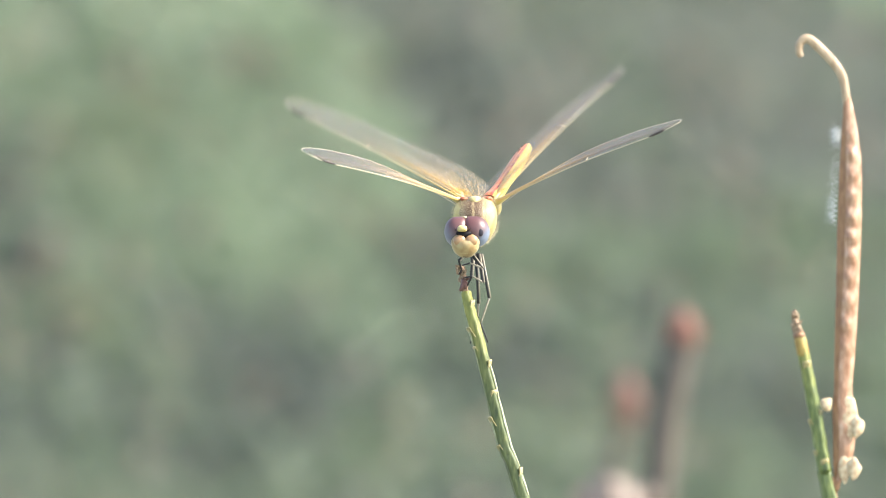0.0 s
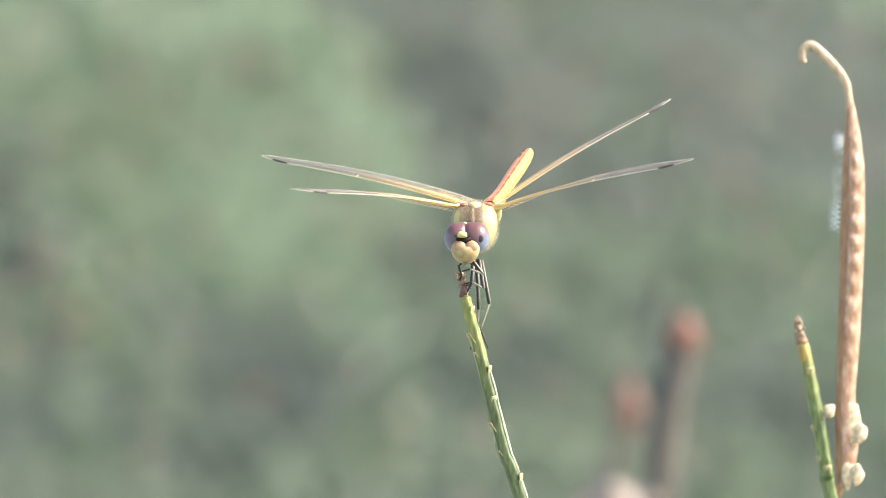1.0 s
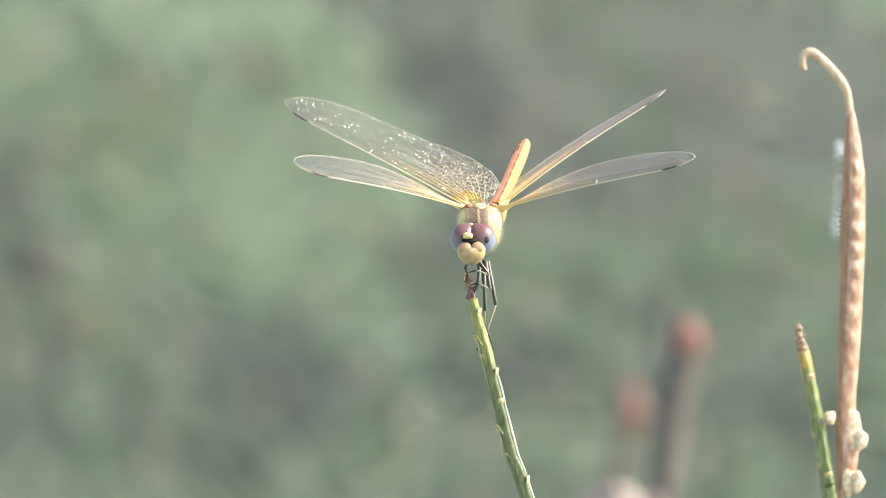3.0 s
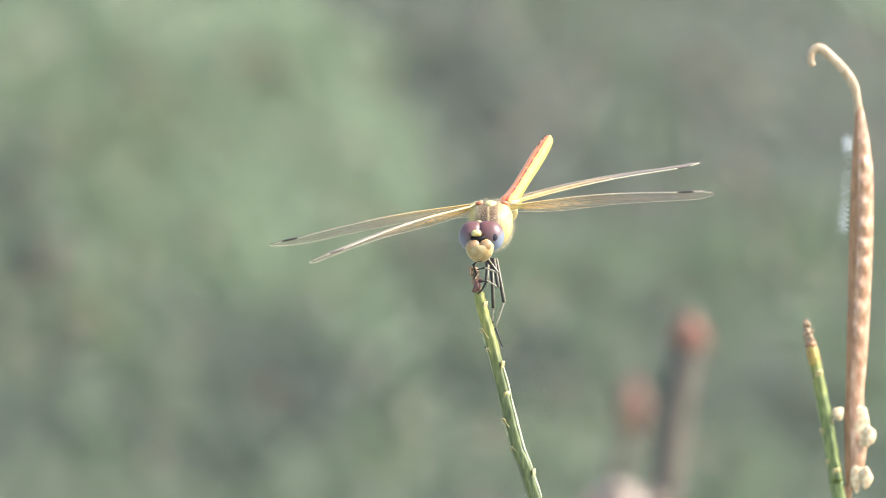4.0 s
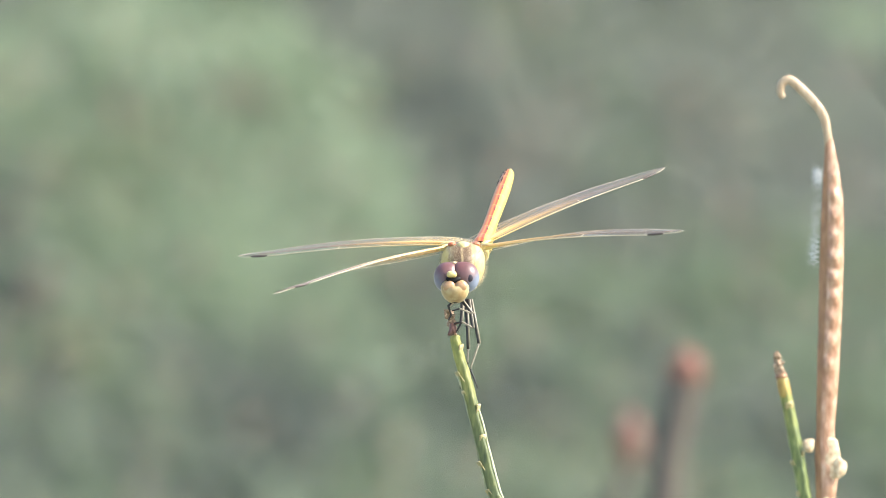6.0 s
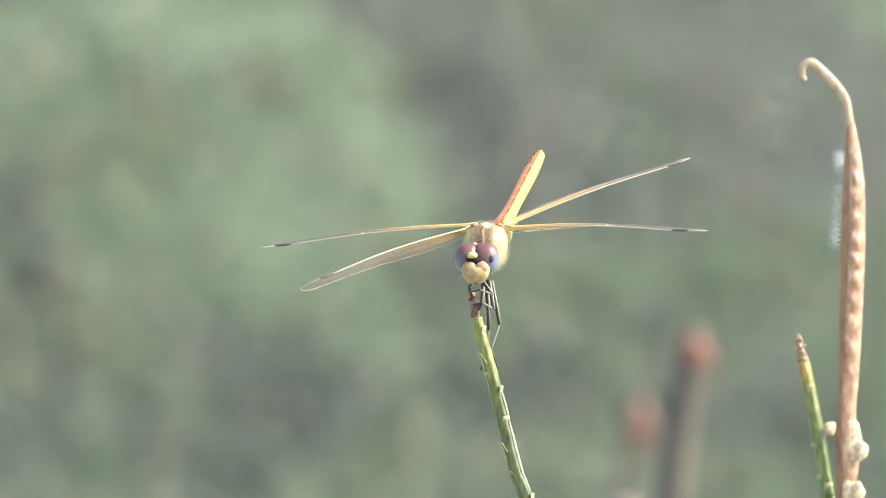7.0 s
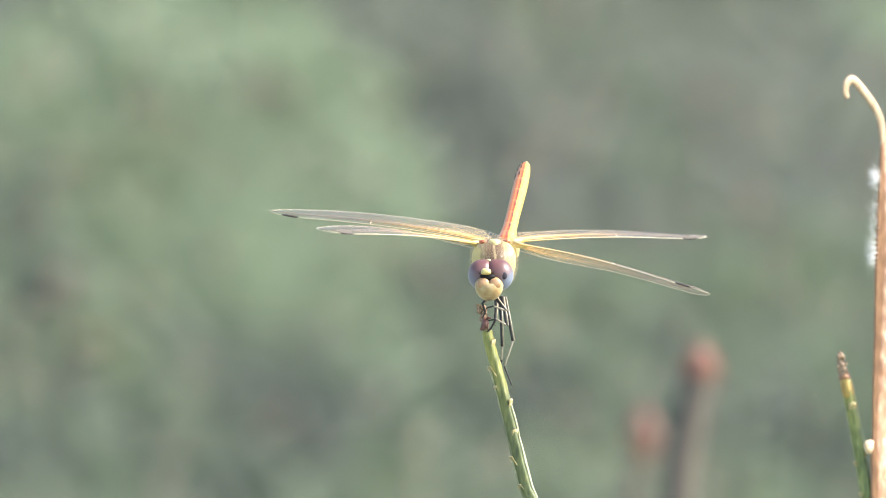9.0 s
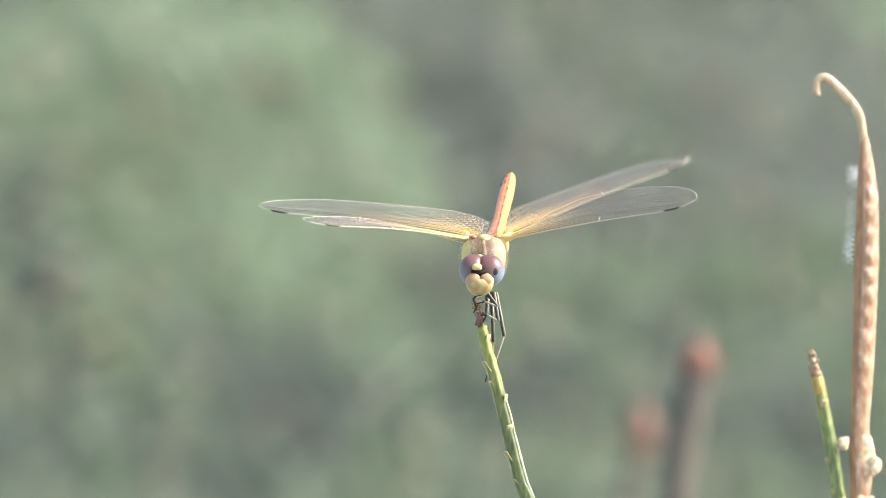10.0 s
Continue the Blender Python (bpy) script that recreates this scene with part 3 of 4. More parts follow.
def build_perch():
    foot = Vector((0.085, D + 0.03, 0.0))
    twig = empty("broom_twig", foot, "thin ribbed green broom twig with a withered brown tip", "twig")
    pts = [q - foot for q in sway_twig_path()]
    path = smooth_path(pts, 8)
    z = [q[2] for q in path]
    top = z[0]
    # tip withered over the first 3.6 mm
    dry = [q for q in path if q[2] > top - 0.0040]
    live = [q for q in path if q[2] <= top - 0.0034]
    r_live = [0.00062 + 0.00016 * min(1, (top - q[2]) / 0.012) + 0.00020 * min(1, (top - q[2]) / 0.06) + 0.0022 * min(1, (top - q[2]) / 1.1) for q in live]
    r_live[0] *= 0.85
    tube("stem", live, r_live, M_STEM, twig, 20, 1.0, ribbed)
    rng = random.Random(5)
    r_dry = [0.00052 * (1 + 0.25 * rng.uniform(-1, 1)) for q in dry]
    r_dry[0] = 0.00022
    tag = tube("dry_tip", dry, r_dry, M_DRYTIP, twig, 12, 0.9, lambda i, a: 1 + 0.22 * math.cos(3 * a + i))
    tagged(tag, "withered brown tip")
    # shrivelled bracts on the tip
    for (u0, v0), (u1, v1), w in [((817, 478), (806, 470), .00020), ((808, 471), (809, 486), .00016), ((825, 503), (814, 515), .00036), ((820, 497), (824, 512), .00040),
                                  ((823, 498), (832, 494), .00018), ((818, 486), (826, 478), .00016)]:
        a, b = spot(u0, v0, 0.0025) - foot, spot(u1, v1, 0.0016) - foot
        tube("bract", [a, a.lerp(b, 0.5) + Vector((0, -0.0002, 0.0002)), b], [w, w * 1.2, w * 0.5], M_BRACT if v0 > 490 else M_DRYTIP, twig, 6)
    # raised ribs from the scars; pale colour paints sunlight on the lit side
    for v0, v1, s, w in [(643, 704, 1, 0.00022), (684, 830, 1, 0.00026), (838, 880, 1, 0.00022), (588, 612, -1, 0.00024), (746, 790, -1, 0.00026), (618, 690, -1, 0.00010)]:
        run = []
        for k in range(13):
            q, way = along(path, spot(0, v0 + (v1 - v0) * k / 12).z - foot.z)
            run.append(q + Vector((s, -0.30, 0)).normalized() * (0.00082 + 0.00010 * k / 12))
        tube("rib", run, [w * (1 - 0.6 * abs(k / 6 - 1) ** 2) if s > 0 else w * (1 - 0.8 * k / 12) for k in range(13)], M_RIB, twig, 8, 1.3)
    marks = [(534, 0.5), (584, -1), (617, -0.8), (641, 1), (694, 0.2), (743, -1), (792, -0.6), (832, 1)]
    for v, s in marks:
        q, way = along(path, spot(0, v).z - foot.z)
        out = Vector((s, -0.35, 0.0)).normalized()
        r = 0.00078 if v < 700 else 0.00092
        scar("leaf_scar", q + out * r * 0.80, way, out, 0.00054 if v not in (743, 832, 584, 641) else 0.00076, twig)
    return twig


def build_pod_branch():
    dep = 0.058
    foot = Vector((0.095, D + 0.05, 0.0))
    br = empty("broom_branch", foot, "green broom shoot bearing a long dry brown seed pod", "branch")

    def rel(u, v, d=dep):
        return spot(u, v, d) - foot
    low = [Vector((0.0652, D + 0.057, EYE_Z - 0.077)) - foot, Vector((0.075, D + 0.055, EYE_Z - 0.20)) - foot,
           Vector((0.088, D + 0.052, EYE_Z - 0.5)) - foot, Vector((0.095, D + 0.05, -0.02)) - foot]
    # shoot
    path = smooth_path([rel(1411, 570), rel(1417, 605), rel(1432, 680), rel(1447, 760), rel(1459, 830), rel(1470, 886), *low], 8)
    top = path[0][2]
    live = [q for q in path if q[2] < top - 0.0020]
    r = [0.00078 + 0.00030 * min(1, (top - q[2]) / 0.03) + 0.0022 * min(1, (top - q[2]) / 1.0) for q in live]
    tube("stem", live, r, M_SHOOT, br, 20, 1.0, ribbed)
    rng = random.Random(8)
    dry = smooth_path([rel(1406, 560), rel(1408, 570), rel(1412, 584), rel(1417, 604)], 5)
    tip = tagged(tube("dry_tip", dry, [(0.00046 + 0.00026 * i / (len(dry) - 1)) * rng.uniform(0.85, 1.2) for i in range(len(dry))], M_DRYTIP, br, 14, 0.85,
                      lambda i, a: 1 + 0.24 * math.cos(3 * a + 0.35 * i) + 0.10 * math.cos(7 * a + i)), "withered brown tip")
    # torn fibres that end the tip, and the dark collar under it
    for (u0, v0), (u1, v1), w in [((1404, 562), (1402, 551), .00028), ((1409, 563), (1411, 554), .00022), ((1407, 561), (1406, 548), .00024), ((1412, 574), (1419, 567), .00018), ((1405, 572), (1399, 577), .00014)]:
        a, b = rel(u0, v0, dep - 0.0003), rel(u1, v1, dep - 0.0005)
        tube("fibre", [a, a.lerp(b, 0.5) + Vector((0.0001, 0, 0)), b], [w, w * 1.1, w * 0.45], M_DRYTIP, tip, 6)
    tube("collar", [rel(1413, 589), rel(1414.2, 594), rel(1415.5, 599)], [0.00074, 0.00086, 0.00080], M_POD_EDGE, br, 14, 1.0, lambda i, a: 1 + 0.10 * math.cos(4 * a + i))
    for u, v, s in [(1423, 642, 0.2), (1425, 745, -1), (1452, 728, 1), (1452, 815, 0.2), (1440, 800, -1)]:
        q, way = along(path, spot(0, v, dep).z - foot.z)
        out = Vector((s, -1.0 if abs(s) < 0.5 else -0.4, 0)).normalized()
        scar("leaf_scar", q + out * 0.0008, way, out, 0.0006, br)
    tagged(tube("rind", smooth_path([rel(1414.5, 596), rel(1418, 612), rel(1422, 630)], 5), [0.00074, 0.00084, 0.00088, 0.00090, 0.00091, 0.00092, 0.00092, 0.00091, 0.0009, 0.00088, 0.0008], M_OCHRE, br, 16, 1.0,
                lambda i, a: 1 + 0.04 * math.cos(5 * a)), "ochre rind below the withered tip")
    # pod: two husk halves that swell over the seeds, with a seam edge
    rows = [(1499, 172, 7.5), (1502, 205, 12), (1504, 245, 17), (1505, 300, 21.5), (1503, 400, 23.5), (1500, 500, 22.5), (1496, 600, 21),
            (1492, 690, 18), (1493, 735, 22), (1494, 770, 22), (1491, 815, 18), (1485, 842, 10), (1480, 858, 7)]
    line = smooth_path([(*rel(u, v), w) for u, v, w in rows], 12)
    seg, verts, faces = 28, [], []
    n = len(line)
    for i, (x, y, z, w) in enumerate(line):
        hw = w * U * 0.97
        v = 441 - (z + foot.z - EYE_Z) / (U * (D + dep) / D)
        swell = (0.5 + 0.5 * math.cos((v - 272) / 37.5 * 2 * math.pi + (0.9 * math.sin((v - 400) * 0.02) if v > 400 else 0.0))) ** 1.3 * (0.85 + 0.2 * math.sin(v * 0.033 + 1))
        inside = min(1.0, max(0.0, (v - 225) / 25)) * (1.0 if v < 520 else max(0.2, 1 - (v - 520) / 150))
        lean = 0.10 * math.sin(v * 0.012)
        for k in range(seg):
            a = 2 * math.pi * k / seg
            ca, sa = math.cos(a), math.sin(a)
            depth = 0.40 + 0.38 * swell * inside * max(0.0, 1 - (abs(ca - 0.10) / 0.62) ** 2)
            dent = 1 + 0.03 * noise.noise(Vector((ca * 2, sa * 2, v * 0.03)))
            verts.append(Vector((x + hw * dent * ca + hw * lean * sa, y + hw * dent * depth * sa * (1.1 if abs(ca) < 0.7 else 1.0), z)))
    for i in range(n - 1):
        for k in range(seg):
            j = (k + 1) % seg
            faces.append((i * seg + k, (i + 1) * seg + k, (i + 1) * seg + j, i * seg + j))
    pod = link("seed_pod", verts, faces, M_POD, br)
    # husk darker brown towards its seam; shade away from the sun is coloured in
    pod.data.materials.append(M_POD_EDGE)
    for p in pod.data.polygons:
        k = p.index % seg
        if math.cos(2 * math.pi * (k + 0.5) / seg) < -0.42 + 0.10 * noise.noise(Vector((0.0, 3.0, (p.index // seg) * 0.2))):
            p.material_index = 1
    tagged(pod, "dry brown seed pod swollen over its seeds")
    seam = [Vector((x - w * U * 0.84, y - 0.0001, z)) for x, y, z, w in line[22:-14]]
    tagged(tube("seam", seam, [0.00017] * len(seam), M_POD_EDGE, pod, 8, 1.6, lambda i, a: 1 + 0.15 * math.sin(i * 0.9)), "darker seam along the husk")
    beak = smooth_path([rel(1419, 101), rel(1414, 92), rel(1416, 76), rel(1430, 69), rel(1448, 83), rel(1470, 105), rel(1488, 130), rel(1495, 155), rel(1499, 190)], 6)
    rb = [0.00040 + 0.00019 * math.sin(math.pi * i / (len(beak) - 1)) + 0.00010 * i / (len(beak) - 1) for i in range(len(beak))]
    tagged(tube("beak", beak, rb, M_BEAK, pod, 10, 0.6, lambda i, a: 1 + 0.12 * math.cos(2 * a)), "curled straw-coloured beak")
    stalk = smooth_path([rel(1482, 850), rel(1479, 868), rel(1477, 884), *low[:1]], 6)
    tube("stalk", stalk, [0.0005] * len(stalk), M_POD_EDGE, pod, 8)
    # calyx remains
    lobes = [(1518, 757, 12, 20, 0.5), (1502, 742, 16, 46, 0.1), (1512, 830, 12, 20, 0.5), (1462, 716, 11, 13, -0.6), (1495, 828, 12, 30, 0.1)]
    for u, v, w, h, lean in lobes:
        c = rel(u, v, dep - (0.0004 if h > 20 else 0.0008))
        k = rng.uniform(0, 50)
        ob = ball("calyx_lobe", c, (w * U, w * U * (0.5 if h < 20 else 0.36), h * U), M_CALYX, pod, 14, 18,
                  lambda p, k=k, lean=lean: Vector((p.x * (1 + 0.25 * p.z) - lean * 0.35 * p.z * p.z, p.y, p.z)) * (1 + 0.26 * noise.noise(p * 1.3 + Vector((k, 0, 0)))))
    # fuzz
    spots = []
    for k in range(330):
        v = rng.choice([rng.gauss(243, 8)] * 5 + [rng.uniform(275, 400)] * 2 + [rng.gauss(375, 14)] * 3)
        want = EYE_Z - foot.z + (441 - v) * U * (D + dep) / D
        x, y, z, w = min(line, key=lambda q: abs(q[2] - want))
        spots.append((Vector((x - w * U * 1.02, y + rng.uniform(-.0006, .0006), z)), Vector((-1, rng.uniform(-.4, .4), rng.uniform(-.5, .9))).normalized()))
    tagged(hairs("fuzz", spots, 0.0018, 0.000015, M_FUZZ, pod, rng), "white fuzz along the seam")
    return br, pod, rel(1503, 400)


PERCH = build_perch()
POD_BRANCH, POD, POD_AXIS = build_pod_branch()


def seed_stalk(label, top, size, mat, stem_r, depth, lean, seed, tall=1.0):
    """An upright dry stalk ending in a bud of overlapping scales."""
    rng = random.Random(seed)
    q = spot(*top, depth)
    foot = Vector((q.x + lean, q.y, 0.0))
    st = empty("seed_stalk", foot, label, "dry flower", "dry seed stalks")
    c = q - foot
    path = smooth_path([c, c + Vector((-0.0022, 0, -0.011)), c + Vector((-0.0070, 0, -0.042)), c + Vector((-0.0070 - lean * .2, 0, -0.15)), Vector((0, 0, 0.4)), Vector((0, 0, -0.02))], 6)
    tube("stalk", path, [stem_r * (1 + 0.3 * i / len(path)) for i in range(len(path))], M_STALK, st, 10)
    head = ball("bud", c, (size * 0.82, size * 0.8, size * tall), mat, st, 10, 14, lambda p: p * (1 + 0.10 * noise.noise(p * 2.5)))
    for k in range(16):
        a, h = k * 2.4, -0.7 + 1.4 * (k / 15)
        rr = math.sqrt(1 - h * h)
        d = Vector((rr * math.cos(a), rr * math.sin(a), h))
        tip = Vector((d.x * size * 0.80, d.y * size * 0.80, d.z * size + size * 0.30))
        base = Vector((d.x * size * 0.72, d.y * size * 0.72, d.z * size - size * 0.15))
        tube("bud_scale", [base, base.lerp(tip, 0.5) + d * size * 0.16, tip], [size * 0.16, size * 0.24, size * 0.05], mat if k > 3 else M_STALK, head, 6, 0.5)
    return st


STALK_DEPTH = (1.06, 1.77, 1.0)
STALKS = [
    seed_stalk("dry reddish bud on a grey-brown stalk", (1208, 594), 0.0060, M_BUD, 0.0047, STALK_DEPTH[0], 0.016, 31, 1.3),
    seed_stalk("small faded red bud on a thin stalk", (1107, 713), 0.0070, M_BUD_FADED, 0.0030, STALK_DEPTH[1], 0.011, 32, 1.7),
    seed_stalk("pale rounded dry flower head on a stalk", (1083, 928), 0.0138, M_PALEHEAD, 0.0034, STALK_DEPTH[2], 0.008, 33)]


# ---- dragonfly ----
FLY_AT = spot(840, 400)


def rel(u, v, d=0.0):
    """Place on the insect from plan units and metres of depth."""
    return Vector(((u - 840) * U, d, (400 - v) * U))


ROOTS = {"left_hindwing": rel(818, 352, 0.0085), "left_forewing": rel(815, 356, 0.0055),
         "right_hindwing": rel(880, 352, 0.0085), "right_forewing": rel(882, 356, 0.0055)}
SPAN = {"left_hindwing": 0.0307, "left_forewing": 0.0300, "right_hindwing": 0.0307, "right_forewing": 0.0300}


TIP_BACK = 0.0017     # how far the wing tip lies behind the leading edge


def wing(name, hind, mirror, parent):
    """One wing in its own plane: span along x, leading edge at y = 0 towards -y, trailing edge at +y."""
    L = 0.0307 if hind else 0.0300
    if hind:
        knots = [(0, .0050), (.04, .0078), (.10, .0097), (.18, .0100), (.27, .0092), (.36, .0081), (.5, .0076), (.7, .0072), (.84, .0063), (.92, .0051), (.965, .0040), (.988, .0030), (1, .0020)]
    else:
        knots = [(0, .0004), (.05, .0030), (.15, .0056), (.3, .0070), (.5, .0074), (.7, .0070), (.84, .0061), (.92, .0049), (.965, .0038), (.988, .0029), (1, .0020)]
    ks, kv = zip(*knots)

    def lead(s):
        return -0.0004 * math.sin(math.pi * min(1.0, s / 0.9)) + TIP_BACK * (max(0, s - 0.87) / 0.13) ** 2.4

    def trail(s):
        return float(np.interp(s, ks, kv))

    def camber(s, f):
        # shallow corrugation of the film
        return 0.00022 * math.sin(f * 9.0) * (1 - f) + 0.0007 * f * (1 - f) + 0.0005 * math.sin(math.pi * min(1.0, s * 1.15)) - 0.0007 * f * max(0.0, 1 - s / 0.4) ** 1.2

    def at(s, f):
        y0, y1 = lead(s), trail(s)
        # the hind lobe reaches inwards over the waist
        skew = 0.0034 * max(0.0, f) ** 1.3 * max(0.0, 1 - s / 0.3) if hind else 0.0
        return Vector((s * L - skew, y0 + (y1 - y0) * f, camber(s, f)))
    rng = random.Random(3 if hind else 4)
    ns, nf = 48, 14
    ss = [(i / ns) ** 0.9 for i in range(ns + 1)]
    verts = [at(s, f / nf) for s in ss for f in range(nf + 1)]
    w = nf + 1
    faces = [(i * w + j, (i + 1) * w + j, (i + 1) * w + j + 1, i * w + j + 1) for i in range(ns) for j in range(nf)]

    def fix(vs):
        return [Vector((-v.x, v.y, v.z)) for v in vs] if mirror else vs
    film = link(name, fix(verts), faces, M_FILM_HIND if hind else M_FILM_FORE, parent)
    film.location = ROOTS[name]
    # long veins: each from a start to an end across the wing
    def run(f0, f1, s0, s1, n=26, bow=0.0):
        return [at(s0 + (s1 - s0) * k / n, f0 + (f1 - f0) * (k / n) ** 1.2 + bow * math.sin(math.pi * k / n)) for k in range(n + 1)]
    costa = [run(0.0, 0.0, 0.0, 0.853, 40)]
    rows = [(.07, .045, 0, .52), (.12, .09, 0, .97), (.16, .16, .02, .95)]
    long = [run(a, b, c, d, 34) for a, b, c, d in rows]
    fans = [(.20, .42, .03, .93), (.24, .62, .03, .86), (.30, .86, .02, .74), (.36, 1.0, .02, .60), (.42, 1.0, .02, .42), (.5, 1.0, .015, .27), (.55, 1.0, .01, .16),
            (.33, .55, .35, .90), (.5, .75, .40, .82), (.6, .95, .42, .68)]
    fan = [run(a, b, c, d, 26, 0.03) for a, b, c, d in fans]
    tube("costa", fix(costa[0]), [0.000100 - 0.000055 * k / 40 for k in range(41)], M_COSTA, film, 5)
    for q, thick, swell in [(q, 0.000036, 0.000075) for q in long] + [(q, 0.000019, 0.000034 if k % 2 else 0.000050) for k, q in enumerate(fan)]:
        wid = [thick] * len(q)
        if q[0].x < 0.1 * L:
            wid = list(thick * 0.9 + swell * np.linspace(1, 0, len(q)) ** 2.2)
        tube("vein", fix(q), wid, M_VEIN, film, 4)
    edge = [at(s, 1.0) for s in ss]
    cross_in, cross_out = [], []
    # ladder of cross veins behind the leading edge
    for k in range(34):
        s = 0.03 + 0.92 * k / 33 + rng.uniform(-.006, .006)
        f1 = .12 - .03 * s
        (cross_in if s < 0.5 else cross_out).append(([at(s, 0.0), at(s + .004, f1)], [0.000036] * 2))
    # net of cells towards the trailing edge
    cols = 58
    for k in range(cols):
        s = 0.03 + 0.93 * k / (cols - 1)
        wide = trail(s) - lead(s)
        m = max(3, int(wide / 0.00062))
        prev = None
        for j in range(m + 1):
            f = 0.16 + (1 - 0.16) * j / m
            sj = min(0.985, max(0.012, s + (0.006 if (j + k) % 2 else -0.006) + rng.uniform(-.003, .003)))
            p = at(sj, min(1, f + rng.uniform(-.01, .01)))
            if prev is not None:
                inner = s + 0.3 * max(0, f - 0.5) < 0.26 + rng.uniform(-.1, .1)
                (cross_in if inner else cross_out).append(([prev, p], [0.000038 if inner else 0.000014] * 2))
            prev = p
    tagged(many_tubes("inner_net", [(fix(p), r) for p, r in cross_in], M_NET, film, 3), kind="stuff")
    tagged(many_tubes("outer_net", [(fix(p), r) for p, r in cross_out], M_NET, film, 3), kind="stuff")
    # edge vein, pale and thicker at the tip to imitate the glint there
    tube("wing_edge", fix(edge), [0.000026 + 0.00003 * max(0.0, q - 0.6) for q in ss], M_VEIN_P, film, 4)
    rim = run(0.0, 0.0, 0.93, 1.0, 8)
    tube("wing_edge", fix(rim), [0.000032] * len(rim), M_VEIN_P, film, 4)
    # stigma: the dark cell near the tip
    a = [at(.850 + .085 * k / 8, 0.02) for k in range(9)]
    wd = [0.0001, .00030, .00036, .00038, .00038, .00038, .00036, .00030, .0001]
    tagged(tube("stigma", fix(a), [x * 0.42 for x in wd], M_STIGMA, film, 8, 1.2), "dark cell near the wing tip")
    tagged(tube("nodus", fix([at(.515, -0.01), at(.515, .10)]), [0.00010, 0.00006], M_COSTA, film, 5), "pale notch on the leading edge")
    # amber base
    ns2 = 8
    top = 0.075 if hind else 0.05
    av = []
    for i in range(ns2 + 1):
        s = top * i / ns2
        for j in range(7):
            f = 0.62 * (1 - 0.45 * i / ns2) * j / 6
            av.append(at(s, f) + Vector((0, 0, 0.00004)))
    af = [(i * 7 + j, (i + 1) * 7 + j, (i + 1) * 7 + j + 1, i * 7 + j + 1) for i in range(ns2) for j in range(6)]
    tagged(link("amber_patch", fix(av), af, M_AMBER, film), "amber-tinted wing base")
    tube("hinge", fix([Vector((-0.0006, 0.0002, -0.0001)), Vector((0.0004, 0.0003, 0.0)), Vector((0.0016, 0.0004, 0))]), [0.0005, 0.00045, 0.00018], M_VERTEX, film, 8, 0.7)
    return film


def build_head(fly):
    """Head with its origin at the neck; it faces -y."""
    o = rel(826, 412, 0.0015)
    skull = ball("head", o, (0.0020, 0.0012, 0.0015), M_CREAM, fly, 12, 18, lambda p: p + Vector((0, 0.7, 0)))

    def q(u, v, d):
        return rel(u, v, d) - o

    def heart(s):
        def f(p):
            # flattened where the two eyes meet along the seam
            inner = max(0.0, -p.x * s)
            g = 1.0 + 0.55 * inner ** 2
            return Vector((p.x, p.y * (1 + 0.25 * inner ** 2), p.z * (g if p.z > 0 else 1.0)))
        return f
    left = ball("eye", q(808, 410.5, 0.0005), (0.00170, 0.00185, 0.00208), M_EYE_R, skull, 20, 28, heart(-1))
    right = ball("eye", q(842, 410.5, 0.0005), (0.00194, 0.00190, 0.00214), M_EYE_L, skull, 20, 28, heart(1))
    tagged(left, "maroon compound eye with a grey-blue lower half")
    tagged(right, "maroon compound eye with a grey-blue lower half")
    for u, v, d, r in [(850, 412, -0.00122, 0.00052)]:
        ball("eye_spot", q(u, v, d), (r * 0.85, r * 0.3, r), M_PUPIL, skull, 8, 12)

    def frons(p):
        notch = 0.50 * math.exp(-(p.x / 0.24) ** 2) * max(0, p.z)
        return Vector((p.x * (1.0 + (0.20 if p.z > 0 else 0.06) * p.z), p.y, p.z - notch))
    face = ball("face", q(823.7, 433.5, -0.0008), (0.00192, 0.00150, 0.00178), M_FACE, skull, 24, 30, frons)
    tagged(face, "pale yellow face with a heart-shaped brow")
    ball("upper_lip", q(823.5, 444, -0.00125), (0.00125, 0.0008, 0.00070), M_FACE, skull, 12, 20)
    ball("lower_lip", q(824, 449, -0.00085), (0.00118, 0.0008, 0.00060), M_CREAM, skull, 12, 20)
    jaw = smooth_path([q(805, 438, -0.0001), q(811, 449, -0.0009), q(824, 454.5, -0.0013), q(837, 449, -0.0009), q(842, 438, -0.0001)], 4)
    tagged(tube("jaw", jaw, [0.00013] * len(jaw), M_LEG, skull, 7), "dark edge of the jaws")
    for s in (-1, 1):
        ball("brow_patch", q(823.7 + s * 10.5, 426.5, -0.00176), (0.00088, 0.00040, 0.00078), M_TAN, skull, 10, 14)
    ball("brow_band", q(820.8, 415.5, -0.00138), (0.00100, 0.00046, 0.00056), M_BLACK, skull, 12, 18, lambda p: Vector((p.x * (1 + 0.45 * p.z), p.y, p.z)))
    tagged(ball("vertex", q(818, 405, -0.00172), (0.00068, 0.0006, 0.00046), M_VERTEX, skull, 12, 18,
                lambda p: Vector((math.copysign(abs(p.x) ** 0.65, p.x) * (1 - .12 * p.z), p.y, math.copysign(abs(p.z) ** 0.7, p.z)))), "yellow bump between the eyes")
    ball("occiput", q(822, 385.5, 0.0004), (0.00040, 0.0004, 0.00026), M_CREAM, skull, 10, 14)
    for s in (-1, 1):
        p = [q(817.5 + s * 11, 409, -0.0016), q(818.5 + s * 13, 406, -0.0022), q(818.5 + s * 15, 402, -0.0027)]
        tube("antenna", p, [0.00005, 0.00003, 0.00001], M_BLACK, skull, 6)
    return skull


